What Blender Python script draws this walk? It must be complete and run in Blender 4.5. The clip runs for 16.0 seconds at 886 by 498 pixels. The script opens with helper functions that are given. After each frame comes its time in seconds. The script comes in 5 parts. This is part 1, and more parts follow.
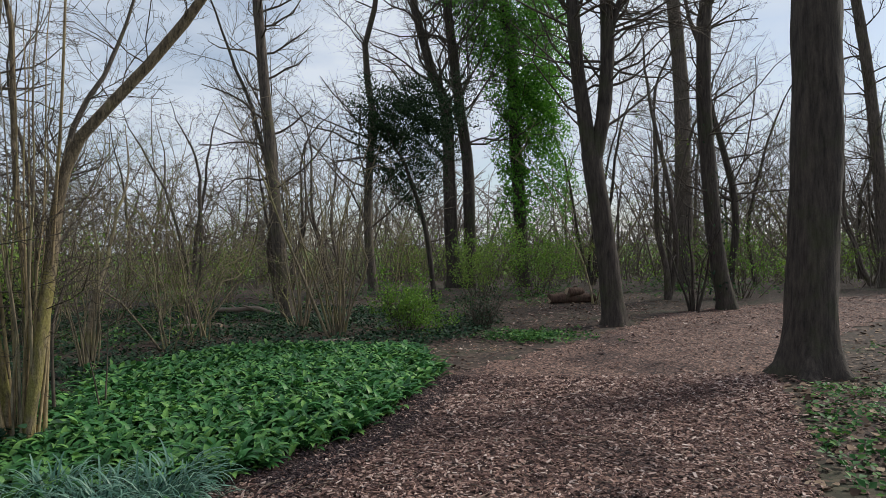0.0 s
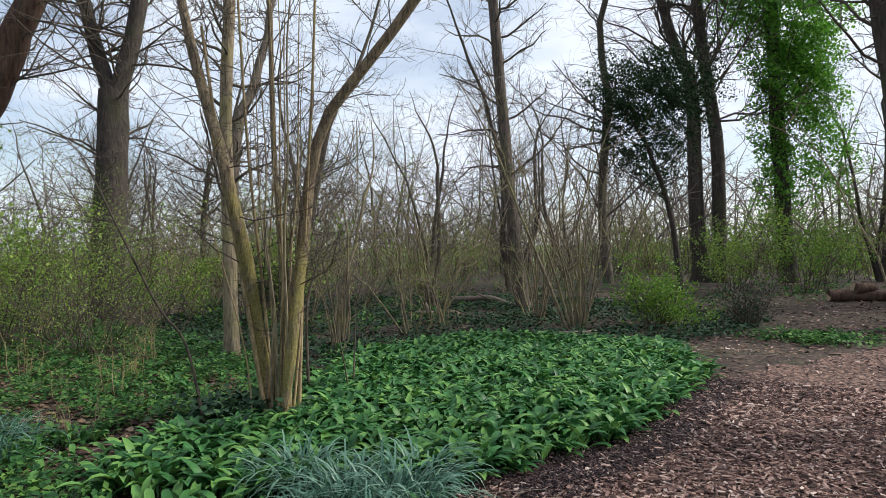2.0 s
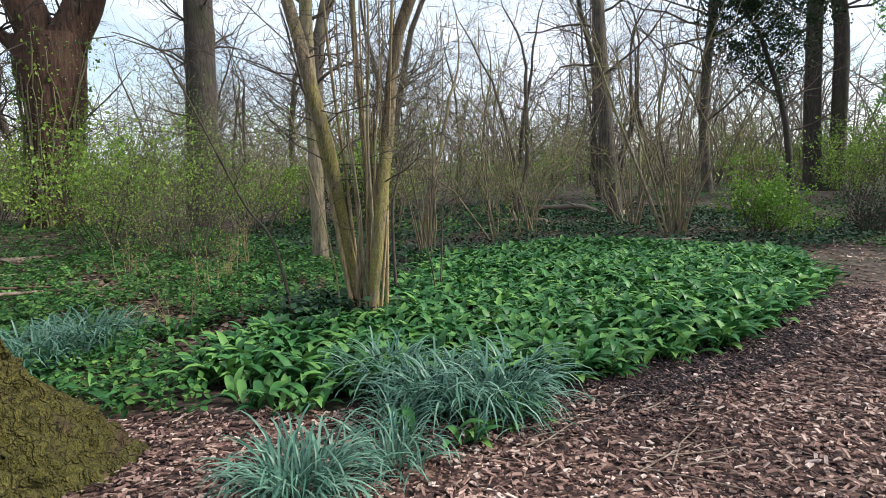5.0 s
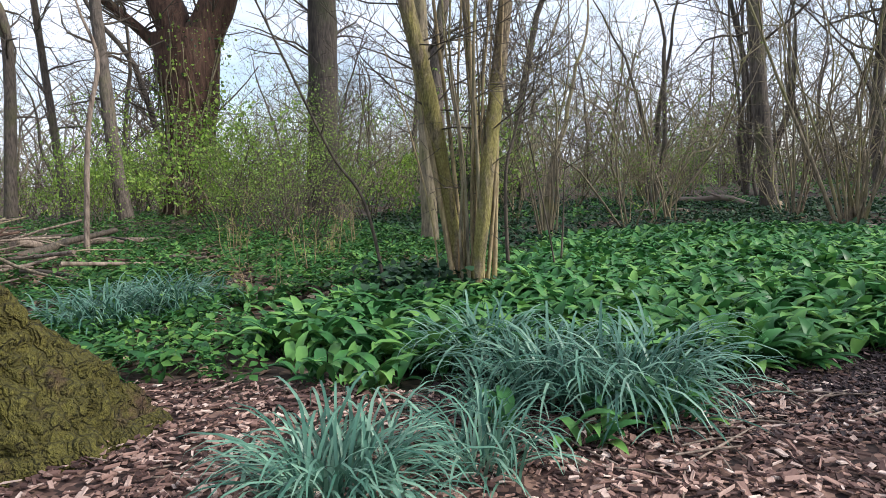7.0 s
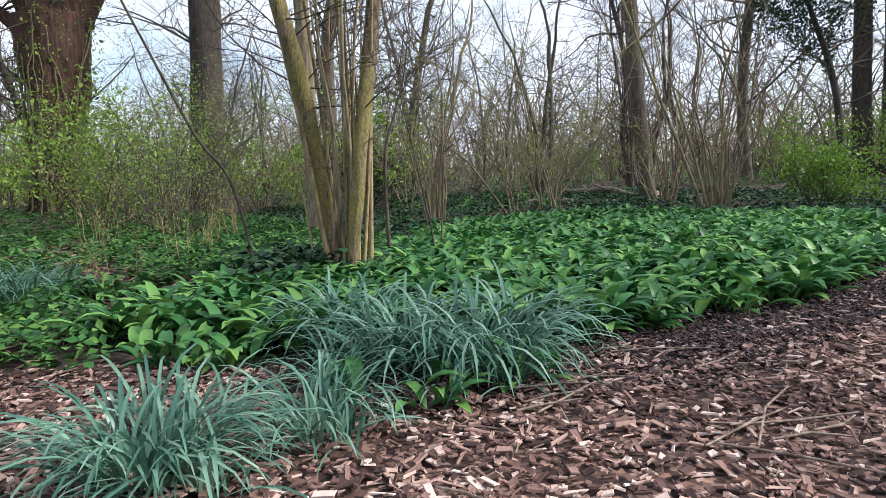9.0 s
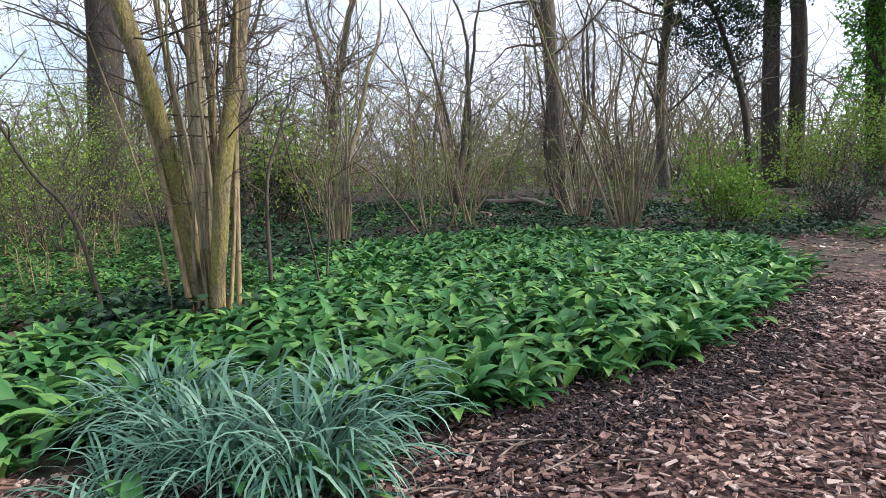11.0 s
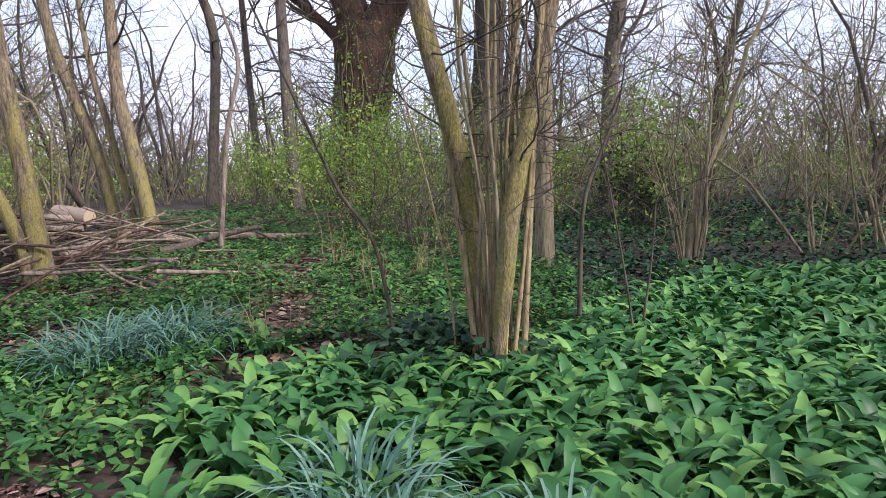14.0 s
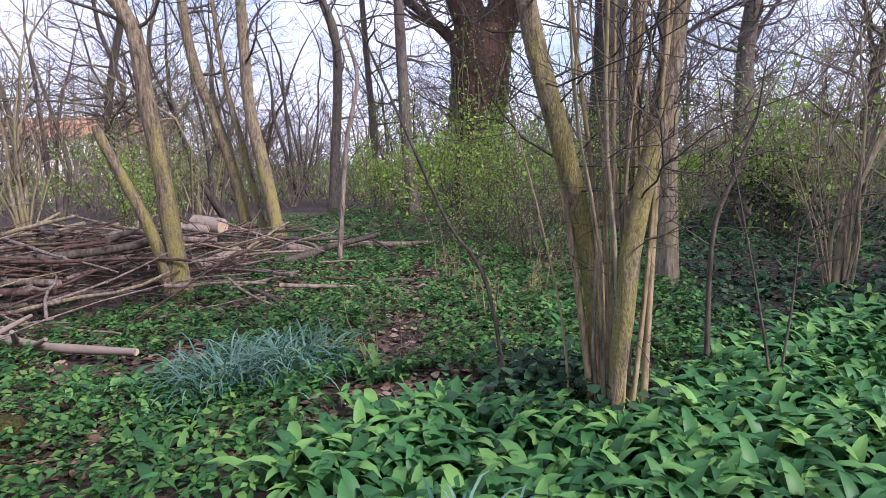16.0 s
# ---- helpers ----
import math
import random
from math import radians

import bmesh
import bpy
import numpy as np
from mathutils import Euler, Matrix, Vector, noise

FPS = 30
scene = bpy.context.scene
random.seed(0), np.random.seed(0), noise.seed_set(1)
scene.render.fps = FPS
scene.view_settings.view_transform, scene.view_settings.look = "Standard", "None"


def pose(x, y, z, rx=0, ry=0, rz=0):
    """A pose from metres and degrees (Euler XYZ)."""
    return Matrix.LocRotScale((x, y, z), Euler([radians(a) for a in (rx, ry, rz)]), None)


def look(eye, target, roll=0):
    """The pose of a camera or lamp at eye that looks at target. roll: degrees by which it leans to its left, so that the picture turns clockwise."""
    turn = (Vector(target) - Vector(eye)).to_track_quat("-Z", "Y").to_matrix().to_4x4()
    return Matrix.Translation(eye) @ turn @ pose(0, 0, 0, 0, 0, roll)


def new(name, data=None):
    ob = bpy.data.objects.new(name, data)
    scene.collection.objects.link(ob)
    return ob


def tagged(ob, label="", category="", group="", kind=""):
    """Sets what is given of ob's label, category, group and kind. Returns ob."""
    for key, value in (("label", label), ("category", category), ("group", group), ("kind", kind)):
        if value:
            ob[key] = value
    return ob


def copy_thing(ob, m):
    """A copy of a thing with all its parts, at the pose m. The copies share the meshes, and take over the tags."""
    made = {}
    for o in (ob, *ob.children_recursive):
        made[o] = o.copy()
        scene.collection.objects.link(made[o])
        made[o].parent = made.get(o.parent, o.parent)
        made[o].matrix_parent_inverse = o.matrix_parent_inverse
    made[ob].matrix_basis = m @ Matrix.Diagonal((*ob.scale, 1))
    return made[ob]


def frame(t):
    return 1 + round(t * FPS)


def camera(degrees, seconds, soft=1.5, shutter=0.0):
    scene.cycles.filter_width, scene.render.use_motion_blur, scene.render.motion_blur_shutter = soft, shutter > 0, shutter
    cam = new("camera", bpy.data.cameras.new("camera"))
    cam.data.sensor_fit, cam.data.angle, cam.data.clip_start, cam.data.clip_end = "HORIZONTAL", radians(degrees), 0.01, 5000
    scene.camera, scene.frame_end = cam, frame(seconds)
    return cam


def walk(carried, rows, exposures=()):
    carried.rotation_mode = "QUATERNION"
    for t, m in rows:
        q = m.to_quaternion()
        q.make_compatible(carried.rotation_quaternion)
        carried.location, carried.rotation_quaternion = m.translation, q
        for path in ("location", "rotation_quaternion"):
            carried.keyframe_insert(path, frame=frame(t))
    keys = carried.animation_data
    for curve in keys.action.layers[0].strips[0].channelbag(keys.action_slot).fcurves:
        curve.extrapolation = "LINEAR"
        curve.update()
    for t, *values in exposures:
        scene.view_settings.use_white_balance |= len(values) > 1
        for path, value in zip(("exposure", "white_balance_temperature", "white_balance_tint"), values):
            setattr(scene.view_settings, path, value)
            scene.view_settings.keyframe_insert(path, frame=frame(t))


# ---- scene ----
cam = camera(69.7, 16.0, soft=0.6)
PATH = [
    (0, (-0.0434, 1.3076, 1.8634), (-0.0826, 4.1076, 1.8536), -1.0),
    (0.5, (-0.1078, 1.4588, 1.8004), (-0.4956, 4.2322, 1.792), -1.1),
    (1, (-0.2296, 1.7276, 1.6884), (-0.9282, 4.438, 1.6618), -1.0),
    (1.5, (-0.3416, 1.9404, 1.6282), (-1.2362, 4.5934, 1.6268), -1.2),
    (2, (-0.4564, 2.1364, 1.6716), (-1.4602, 4.7516, 1.6604), -1.2),
    (2.5, (-0.5082, 2.2442, 1.7346), (-1.547, 4.844, 1.7346), -1.3),
    (3, (-0.525, 2.2876, 1.7346), (-1.5498, 4.893, 1.7374), -1.4),
    (3.5, (-0.5278, 2.2946, 1.7136), (-1.5498, 4.893, 1.4952), -1.6),
    (4, (-0.5474, 2.3058, 1.7038), (-1.5736, 4.8846, 1.3328), -1.7),
    (4.5, (-0.616, 2.3436, 1.5946), (-1.7122, 4.8944, 1.2236), -1.6),
    (5, (-0.6468, 2.4374, 1.4924), (-1.9838, 4.8678, 1.1158), -1.9),
    (5.2, (-0.6804, 2.5172, 1.456), (-2.0846, 4.9084, 1.0696), -1.8),
    (7.3, (-1.0962, 3.3124, 0.9296), (-2.8966, 5.4334, 0.609), -2.3),
    (7.5, (-1.0878, 3.297, 0.8918), (-2.884, 5.4194, 0.5656), -2.3),
    (8, (-1.0416, 3.3012, 0.8638), (-2.8154, 5.4418, 0.5306), -2.4),
    (8.5, (-0.98, 3.3656, 0.8526), (-2.6348, 5.5986, 0.5152), -2.5),
    (9, (-0.9394, 3.4608, 0.8498), (-2.3856, 5.8324, 0.504), -2.4),
    (9.5, (-0.9086, 3.577, 0.8778), (-2.1644, 6.0536, 0.5208), -2.3),
    (9.7, (-0.8918, 3.6302, 0.9002), (-2.0902, 6.1362, 0.546), -2.4),
    (11.8, (-0.7042, 4.249, 1.2068), (-1.9558, 6.727, 0.84), -0.5),
    (12, (-0.707, 4.3106, 1.2222), (-2.0846, 6.7214, 0.8596), -0.5),
    (12.5, (-0.7756, 4.4758, 1.2446), (-2.4542, 6.6836, 0.8624), -0.6),
    (13, (-0.8806, 4.6914, 1.2768), (-2.8252, 6.6682, 0.8862), -1.0),
    (13.5, (-0.9226, 4.8608, 1.33), (-3.0688, 6.6164, 0.9366), -1.2),
    (14, (-0.959, 5.0218, 1.3524), (-3.3432, 6.44, 0.9646), -1.6),
    (14.5, (-1.036, 5.0946, 1.421), (-3.5294, 6.307, 1.0304), -1.7),
    (15, (-1.0612, 5.1086, 1.4952), (-3.605, 6.2132, 1.1074), -2.0),
    (15.5, (-1.0808, 5.124, 1.547), (-3.6624, 6.132, 1.155), -2.3),
    (16, (-1.0948, 5.131, 1.5876), (-3.696, 6.0914, 1.1956), -2.5),
]
walk(cam, [(t, look(eye, target, roll)) for t, eye, target, roll in PATH],
     [(0.0, -0.42, 6400, 8), (1.0, -0.27, 6400, 9), (2.0, 0.02, 6450, 9), (3.0, 0.14, 6450, 9), (3.6, 0.20, 6450, 9), (5.0, 0.32, 6350, 8), (7.5, 0.38, 6200, 11), (12.5, 0.50, 6250, 15), (14.0, 0.38, 6100, 21), (16.0, 0.32, 5800, 28)])

# ---- world, sun ----
world = bpy.data.worlds.new("world")
scene.world = world
world.use_nodes = True
wn, wl = world.node_tree.nodes, world.node_tree.links
wn.clear()
SUN_EL, SUN_AZ = radians(36), radians(62)
sky = wn.new("ShaderNodeTexSky")
sky.sky_type, sky.sun_disc = "NISHITA", False
sky.sun_elevation, sky.sun_rotation = SUN_EL, SUN_AZ
sky_bg = wn.new("ShaderNodeBackground")
sky_bg.inputs[1].default_value = 0.15
wl.new(sky.outputs[0], sky_bg.inputs[0])
coord = wn.new("ShaderNodeTexCoord")
stretch = wn.new("ShaderNodeMapping")
stretch.inputs["Scale"].default_value = (1.0, 1.0, 2.6)
wl.new(coord.outputs["Generated"], stretch.inputs[0])
clouds = wn.new("ShaderNodeTexNoise")
clouds.inputs["Scale"].default_value, clouds.inputs["Detail"].default_value = 2.3, 6
clouds.inputs["Roughness"].default_value = 0.55
wl.new(stretch.outputs[0], clouds.inputs[0])
cover = wn.new("ShaderNodeValToRGB")
cover.color_ramp.elements[0].position, cover.color_ramp.elements[0].color = 0.34, (0.3, 0.3, 0.3, 1)
cover.color_ramp.elements[1].position, cover.color_ramp.elements[1].color = 0.58, (1, 1, 1, 1)
wl.new(clouds.outputs[0], cover.inputs[0])
cloud_bg = wn.new("ShaderNodeBackground")
cloud_bg.inputs[0].default_value, cloud_bg.inputs[1].default_value = (0.83, 0.89, 1.0, 1), 1.12
sky_mix, world_out = wn.new("ShaderNodeMixShader"), wn.new("ShaderNodeOutputWorld")
wl.new(cover.outputs[0], sky_mix.inputs[0])
wl.new(sky_bg.outputs[0], sky_mix.inputs[1])
wl.new(cloud_bg.outputs[0], sky_mix.inputs[2])
wl.new(sky_mix.outputs[0], world_out.inputs[0])

sun = new("sun", bpy.data.lights.new("sun", "SUN"))
sun.data.energy, sun.data.angle, sun.data.color = 5.0, radians(14), (1.0, 0.94, 0.84)
sun_dir = Vector((math.sin(SUN_AZ) * math.cos(SUN_EL), math.cos(SUN_AZ) * math.cos(SUN_EL), math.sin(SUN_EL)))
sun.matrix_world = look((0, 0, 30), Vector((0, 0, 30)) - sun_dir)


# ---- materials ----
class Mat:
    """A principled material with short ways to add noise, ramps and bump."""

    def __init__(self, name, rough=0.8):
        self.m = bpy.data.materials.new(name)
        self.m.use_nodes = True
        self.n, self.l = self.m.node_tree.nodes, self.m.node_tree.links
        self.p = self.n["Principled BSDF"]
        self.p.inputs["Roughness"].default_value = rough
        self.p.inputs["Specular IOR Level"].default_value = 0.3
        self.c = self.n.new("ShaderNodeTexCoord")
        self.geo = self.n.new("ShaderNodeNewGeometry")

    def coords(self, scale, source="Object"):
        mp = self.n.new("ShaderNodeMapping")
        mp.inputs["Scale"].default_value = scale if isinstance(scale, tuple) else (scale,) * 3
        self.l.new(self.geo.outputs["Position"] if source == "World" else self.c.outputs[source], mp.inputs[0])
        return mp.outputs[0]

    def noise(self, scale, detail=4, rough=0.6, source="Object", size=1.0):
        t = self.n.new("ShaderNodeTexNoise")
        t.inputs["Scale"].default_value, t.inputs["Detail"].default_value, t.inputs["Roughness"].default_value = size, detail, rough
        self.l.new(self.coords(scale, source), t.inputs[0])
        return t.outputs[0]

    def voronoi(self, scale, source="Object", feature="F1", out="Distance"):
        t = self.n.new("ShaderNodeTexVoronoi")
        t.feature = feature
        t.inputs["Scale"].default_value = 1.0
        self.l.new(self.coords(scale, source), t.inputs[0])
        return t.outputs[out]

    def ramp(self, value, *stops):
        r = self.n.new("ShaderNodeValToRGB")
        while len(r.color_ramp.elements) < len(stops):
            r.color_ramp.elements.new(0.5)
        for e, (at, col) in zip(r.color_ramp.elements, stops):
            e.position, e.color = at, (*col, 1)
        self.l.new(value, r.inputs[0])
        return r.outputs[0]

    def mix(self, fac, a, b, kind="MIX"):
        x = self.n.new("ShaderNodeMix")
        x.data_type, x.blend_type = "RGBA", kind
        for v, s in ((fac, x.inputs[0]), (a, x.inputs[6]), (b, x.inputs[7])):
            if isinstance(v, (int, float)):
                s.default_value = v
            elif isinstance(v, tuple):
                s.default_value = (*v, 1)
            else:
                self.l.new(v, s)
        return x.outputs[2]

    def island(self):
        return self.geo.outputs["Random Per Island"]

    def thing(self):
        return self.n.new("ShaderNodeObjectInfo").outputs["Random"]

    def bump(self, height, strength=0.5, distance=0.02):
        b = self.n.new("ShaderNodeBump")
        b.inputs["Strength"].default_value, b.inputs["Distance"].default_value = strength, distance
        self.l.new(height, b.inputs["Height"])
        self.l.new(b.outputs[0], self.p.inputs["Normal"])

    def base(self, value):
        if isinstance(value, tuple):
            self.p.inputs["Base Color"].default_value = (*value, 1)
        else:
            self.l.new(value, self.p.inputs["Base Color"])
        return self

    def through_light(self, colour, amount):
        """Leaves let some light through."""
        tr, mx = self.n.new("ShaderNodeBsdfTranslucent"), self.n.new("ShaderNodeMixShader")
        if isinstance(colour, tuple):
            tr.inputs[0].default_value = (*colour, 1)
        else:
            self.l.new(colour, tr.inputs[0])
        mx.inputs[0].default_value = amount
        self.l.new(self.p.outputs[0], mx.inputs[1])
        self.l.new(tr.outputs[0], mx.inputs[2])
        self.l.new(mx.outputs[0], self.n["Material Output"].inputs[0])
        return self


def bark(name, dark, light, algae, algae_amount, ridge=26.0, deep=0.02):
    """Bark with upright ridges and green algae in patches."""
    k = Mat(name, 0.9)
    ridges = k.noise((ridge, ridge, ridge * 0.16), 5, 0.65, "World")
    patches = k.noise(1.7, 5, 0.6, "World")
    fine = k.noise(60, 3, 0.6, "World")
    col = k.ramp(ridges, (0.32, dark), (0.68, light))
    col = k.mix(k.ramp(patches, (0.62 - algae_amount, (0, 0, 0)), (0.80 - algae_amount * 0.6, (0.85, 0.85, 0.85))), col, algae)
    col = k.mix(0.35, col, k.ramp(fine, (0.3, (0.55, 0.55, 0.55)), (0.7, (1.3, 1.3, 1.3))), "MULTIPLY")
    k.base(col)
    k.bump(ridges, 0.9, deep)
    return k.m


M_BARK = bark("bark_grey_brown", (0.036, 0.029, 0.025), (0.15, 0.122, 0.102), (0.10, 0.10, 0.045), 0.10)
M_BARK_DARK = bark("bark_dark", (0.022, 0.018, 0.016), (0.085, 0.068, 0.057), (0.05, 0.055, 0.025), 0.10, 18, 0.03)
M_BARK_RED = bark("bark_red_brown", (0.03, 0.016, 0.012), (0.13, 0.072, 0.05), (0.07, 0.06, 0.03), 0.05, 14, 0.05)
M_POLE = bark("bark_hazel_pole", (0.11, 0.080, 0.045), (0.40, 0.31, 0.18), (0.28, 0.25, 0.09), 0.12, 40, 0.005)
M_SPLIT = bark("split_hazel_wood", (0.10, 0.055, 0.025), (0.42, 0.27, 0.13), (0.20, 0.17, 0.06), 0.02, 30, 0.02)
M_HAZEL_BG = bark("bark_hazel_thin", (0.068, 0.055, 0.039), (0.33, 0.265, 0.18), (0.22, 0.21, 0.078), 0.15, 30, 0.005)
M_TWIG = bark("bark_twig", (0.032, 0.026, 0.021), (0.125, 0.100, 0.078), (0.08, 0.08, 0.04), 0.02, 30, 0.003)
M_DEAD = bark("dead_wood", (0.060, 0.042, 0.034), (0.32, 0.25, 0.20), (0.15, 0.13, 0.08), 0.02, 22, 0.01)
M_ROT = bark("rotten_wood", (0.035, 0.020, 0.015), (0.14, 0.085, 0.062), (0.1, 0.09, 0.05), 0.02, 16, 0.03)


def mossy_lit_stem(name, dark, light, moss):
    """Smooth grey-brown hazel bark; yellow-green on the lower two metres is moss plus painted sunlight."""
    k = Mat(name, 0.9)
    ridges = k.noise((34, 34, 6), 5, 0.65, "World")
    fine = k.noise((90, 90, 40), 3, 0.6, "World")
    split = k.n.new("ShaderNodeSeparateXYZ")
    k.l.new(k.geo.outputs["Position"], split.inputs[0])
    # fades the moss colour with height: sunlit feet, dark tops against the sky
    height = k.n.new("ShaderNodeMapRange")
    height.inputs[1].default_value, height.inputs[2].default_value = 1.2, 3.0
    height.inputs[3].default_value, height.inputs[4].default_value = 0.07, -0.12
    k.l.new(split.outputs[2], height.inputs[0])
    moss_and_light = k.n.new("ShaderNodeMath")
    k.l.new(k.noise((7, 7, 2.2), 5, 0.65, "World"), moss_and_light.inputs[0])
    k.l.new(height.outputs[0], moss_and_light.inputs[1])
    col = k.ramp(ridges, (0.32, dark), (0.68, light))
    col = k.mix(k.ramp(moss_and_light.outputs[0], (0.48, (0, 0, 0)), (0.62, (0.75, 0.75, 0.75))), col, moss)
    k.base(k.mix(0.8, col, k.ramp(fine, (0.3, (0.45, 0.43, 0.42)), (0.7, (1.45, 1.45, 1.45))), "MULTIPLY"))
    k.bump(k.mix(0.5, ridges, fine), 1.0, 0.02)
    return k.m


M_HAZEL = mossy_lit_stem("bark_hazel", (0.045, 0.035, 0.024), (0.28, 0.22, 0.145), (0.25, 0.22, 0.065))


def leaf_mat(name, a, b, c, rough=0.45, glow=0.3, gloss=0.4, single=False):
    """Leaf green that varies from leaf to leaf, with a paler vein grain."""
    k = Mat(name, rough)
    col = k.ramp(k.thing() if single else k.island(), (0.0, a), (0.55, b), (1.0, c))
    col = k.mix(0.5, col, k.ramp(k.noise(9, 3, 0.5, "World"), (0.3, (0.6, 0.62, 0.6)), (0.7, (1.25, 1.22, 1.2))), "MULTIPLY")
    k.base(col)
    k.p.inputs["Specular IOR Level"].default_value = gloss
    k.through_light(col, glow)
    return k.m


M_RAMSON = leaf_mat("ramsons_leaf", (0.022, 0.088, 0.026), (0.052, 0.175, 0.048), (0.16, 0.32, 0.075), 0.48, 0.18, 0.28)
M_STRAP = leaf_mat("strap_leaf_blue_green", (0.036, 0.110, 0.078), (0.095, 0.210, 0.150), (0.21, 0.35, 0.26), 0.42, 0.2, single=True)
M_ELDER = leaf_mat("ground_elder_leaf", (0.020, 0.070, 0.020), (0.046, 0.140, 0.036), (0.13, 0.25, 0.055), 0.6, 0.18, 0.15)
M_IVY = leaf_mat("ivy_leaf", (0.010, 0.032, 0.016), (0.020, 0.058, 0.026), (0.05, 0.105, 0.04), 0.55, 0.12, 0.25)
M_IVY_TREE = leaf_mat("climbing_leaf_green", (0.045, 0.15, 0.014), (0.11, 0.31, 0.03), (0.20, 0.44, 0.05), 0.45, 0.48)
M_SPRING = leaf_mat("spring_leaf", (0.11, 0.20, 0.030), (0.19, 0.31, 0.046), (0.32, 0.44, 0.085), 0.5, 0.42)
M_BUSH = leaf_mat("bush_leaf", (0.07, 0.16, 0.02), (0.13, 0.26, 0.03), (0.22, 0.36, 0.05), 0.5, 0.45)
# twig bark made paler, so distance haze is mixed into the colour
M_FAR_HAZED = bark("bark_far_hazed", (0.08, 0.065, 0.056), (0.21, 0.175, 0.15), (0.15, 0.145, 0.07), 0.1, 8, 0.01)
M_DARK_LEAF = leaf_mat("evergreen_leaf", (0.012, 0.027, 0.012), (0.022, 0.045, 0.019), (0.040, 0.075, 0.028), 0.65, 0.1, 0.12)


def litter_mat():
    k = Mat("leaf_litter", 0.85)
    col = k.ramp(k.island(), (0.0, (0.05, 0.03, 0.02)), (0.4, (0.12, 0.075, 0.05)), (0.8, (0.21, 0.14, 0.09)), (1.0, (0.32, 0.24, 0.17)))
    k.base(k.mix(0.5, col, k.ramp(k.noise(30, 2), (0.3, (0.7, 0.7, 0.7)), (0.7, (1.2, 1.2, 1.2))), "MULTIPLY"))
    return k.m


def chip_mat():
    k = Mat("wood_chip", 0.8)
    col = k.ramp(k.island(), (0.0, (0.028, 0.015, 0.014)), (0.30, (0.11, 0.060, 0.052)), (0.62, (0.26, 0.155, 0.125)), (0.88, (0.42, 0.29, 0.24)), (1.0, (0.60, 0.48, 0.42)))
    grain = k.noise((120, 25, 60), 3, 0.6)
    damp = k.ramp(k.noise(0.55, 4, 0.6, "World"), (0.34, (0.45, 0.43, 0.46)), (0.50, (1, 1, 1)))
    col = k.mix(0.4, col, k.ramp(grain, (0.3, (0.6, 0.6, 0.6)), (0.7, (1.25, 1.25, 1.25))), "MULTIPLY")
    k.base(k.mix(1.0, col, damp, "MULTIPLY"))
    k.bump(grain, 0.3, 0.004)
    return k.m


def damp_mat():
    k = Mat("damp_mulch", 0.75)
    col = k.ramp(k.island(), (0.0, (0.010, 0.007, 0.009)), (0.6, (0.040, 0.024, 0.026)), (0.9, (0.10, 0.064, 0.060)), (1.0, (0.34, 0.26, 0.23)))
    k.base(k.mix(0.5, col, k.ramp(k.noise(40, 3), (0.3, (0.6, 0.6, 0.6)), (0.7, (1.25, 1.25, 1.25))), "MULTIPLY"))
    return k.m


def mulch_mat():
    k = Mat("mulch_bed", 0.9)
    v = k.voronoi((34, 34, 34), "World", "F1", "Color")
    col = k.ramp(v, (0.15, (0.014, 0.008, 0.008)), (0.5, (0.080, 0.045, 0.037)), (0.9, (0.28, 0.17, 0.13)))
    damp = k.ramp(k.noise(0.55, 4, 0.6, "World"), (0.34, (0.45, 0.43, 0.46)), (0.50, (1, 1, 1)))
    k.base(k.mix(1.0, col, damp, "MULTIPLY"))
    k.bump(v, 0.8, 0.02)
    return k.m


def soil_mat():
    """Woodland floor of soil, litter and moss; open grass far beyond the wood."""
    k = Mat("woodland_floor", 0.95)
    v = k.voronoi((18, 18, 18), "World", "F1", "Color")
    soil = k.ramp(v, (0.1, (0.014, 0.010, 0.008)), (0.6, (0.05, 0.034, 0.026)), (0.95, (0.12, 0.083, 0.062)))
    green = k.ramp(k.noise(0.5, 5, 0.65, "World"), (0.52, (0, 0, 0)), (0.70, (0.6, 0.6, 0.6)))
    col = k.mix(green, soil, k.ramp(k.noise(14, 4, 0.7, "World"), (0.3, (0.012, 0.028, 0.010)), (0.7, (0.04, 0.075, 0.02))))
    dist = k.n.new("ShaderNodeVectorMath")
    dist.operation = "LENGTH"
    k.l.new(k.geo.outputs["Position"], dist.inputs[0])
    far = k.n.new("ShaderNodeMapRange")
    far.inputs[1].default_value, far.inputs[2].default_value = 44, 60
    k.l.new(dist.outputs["Value"], far.inputs[0])
    grass = k.ramp(k.noise(0.8, 5, 0.7, "World"), (0.3, (0.10, 0.20, 0.03)), (0.7, (0.17, 0.30, 0.05)))
    k.base(k.mix(far.outputs[0], col, grass))
    k.bump(v, 0.9, 0.03)
    return k.m


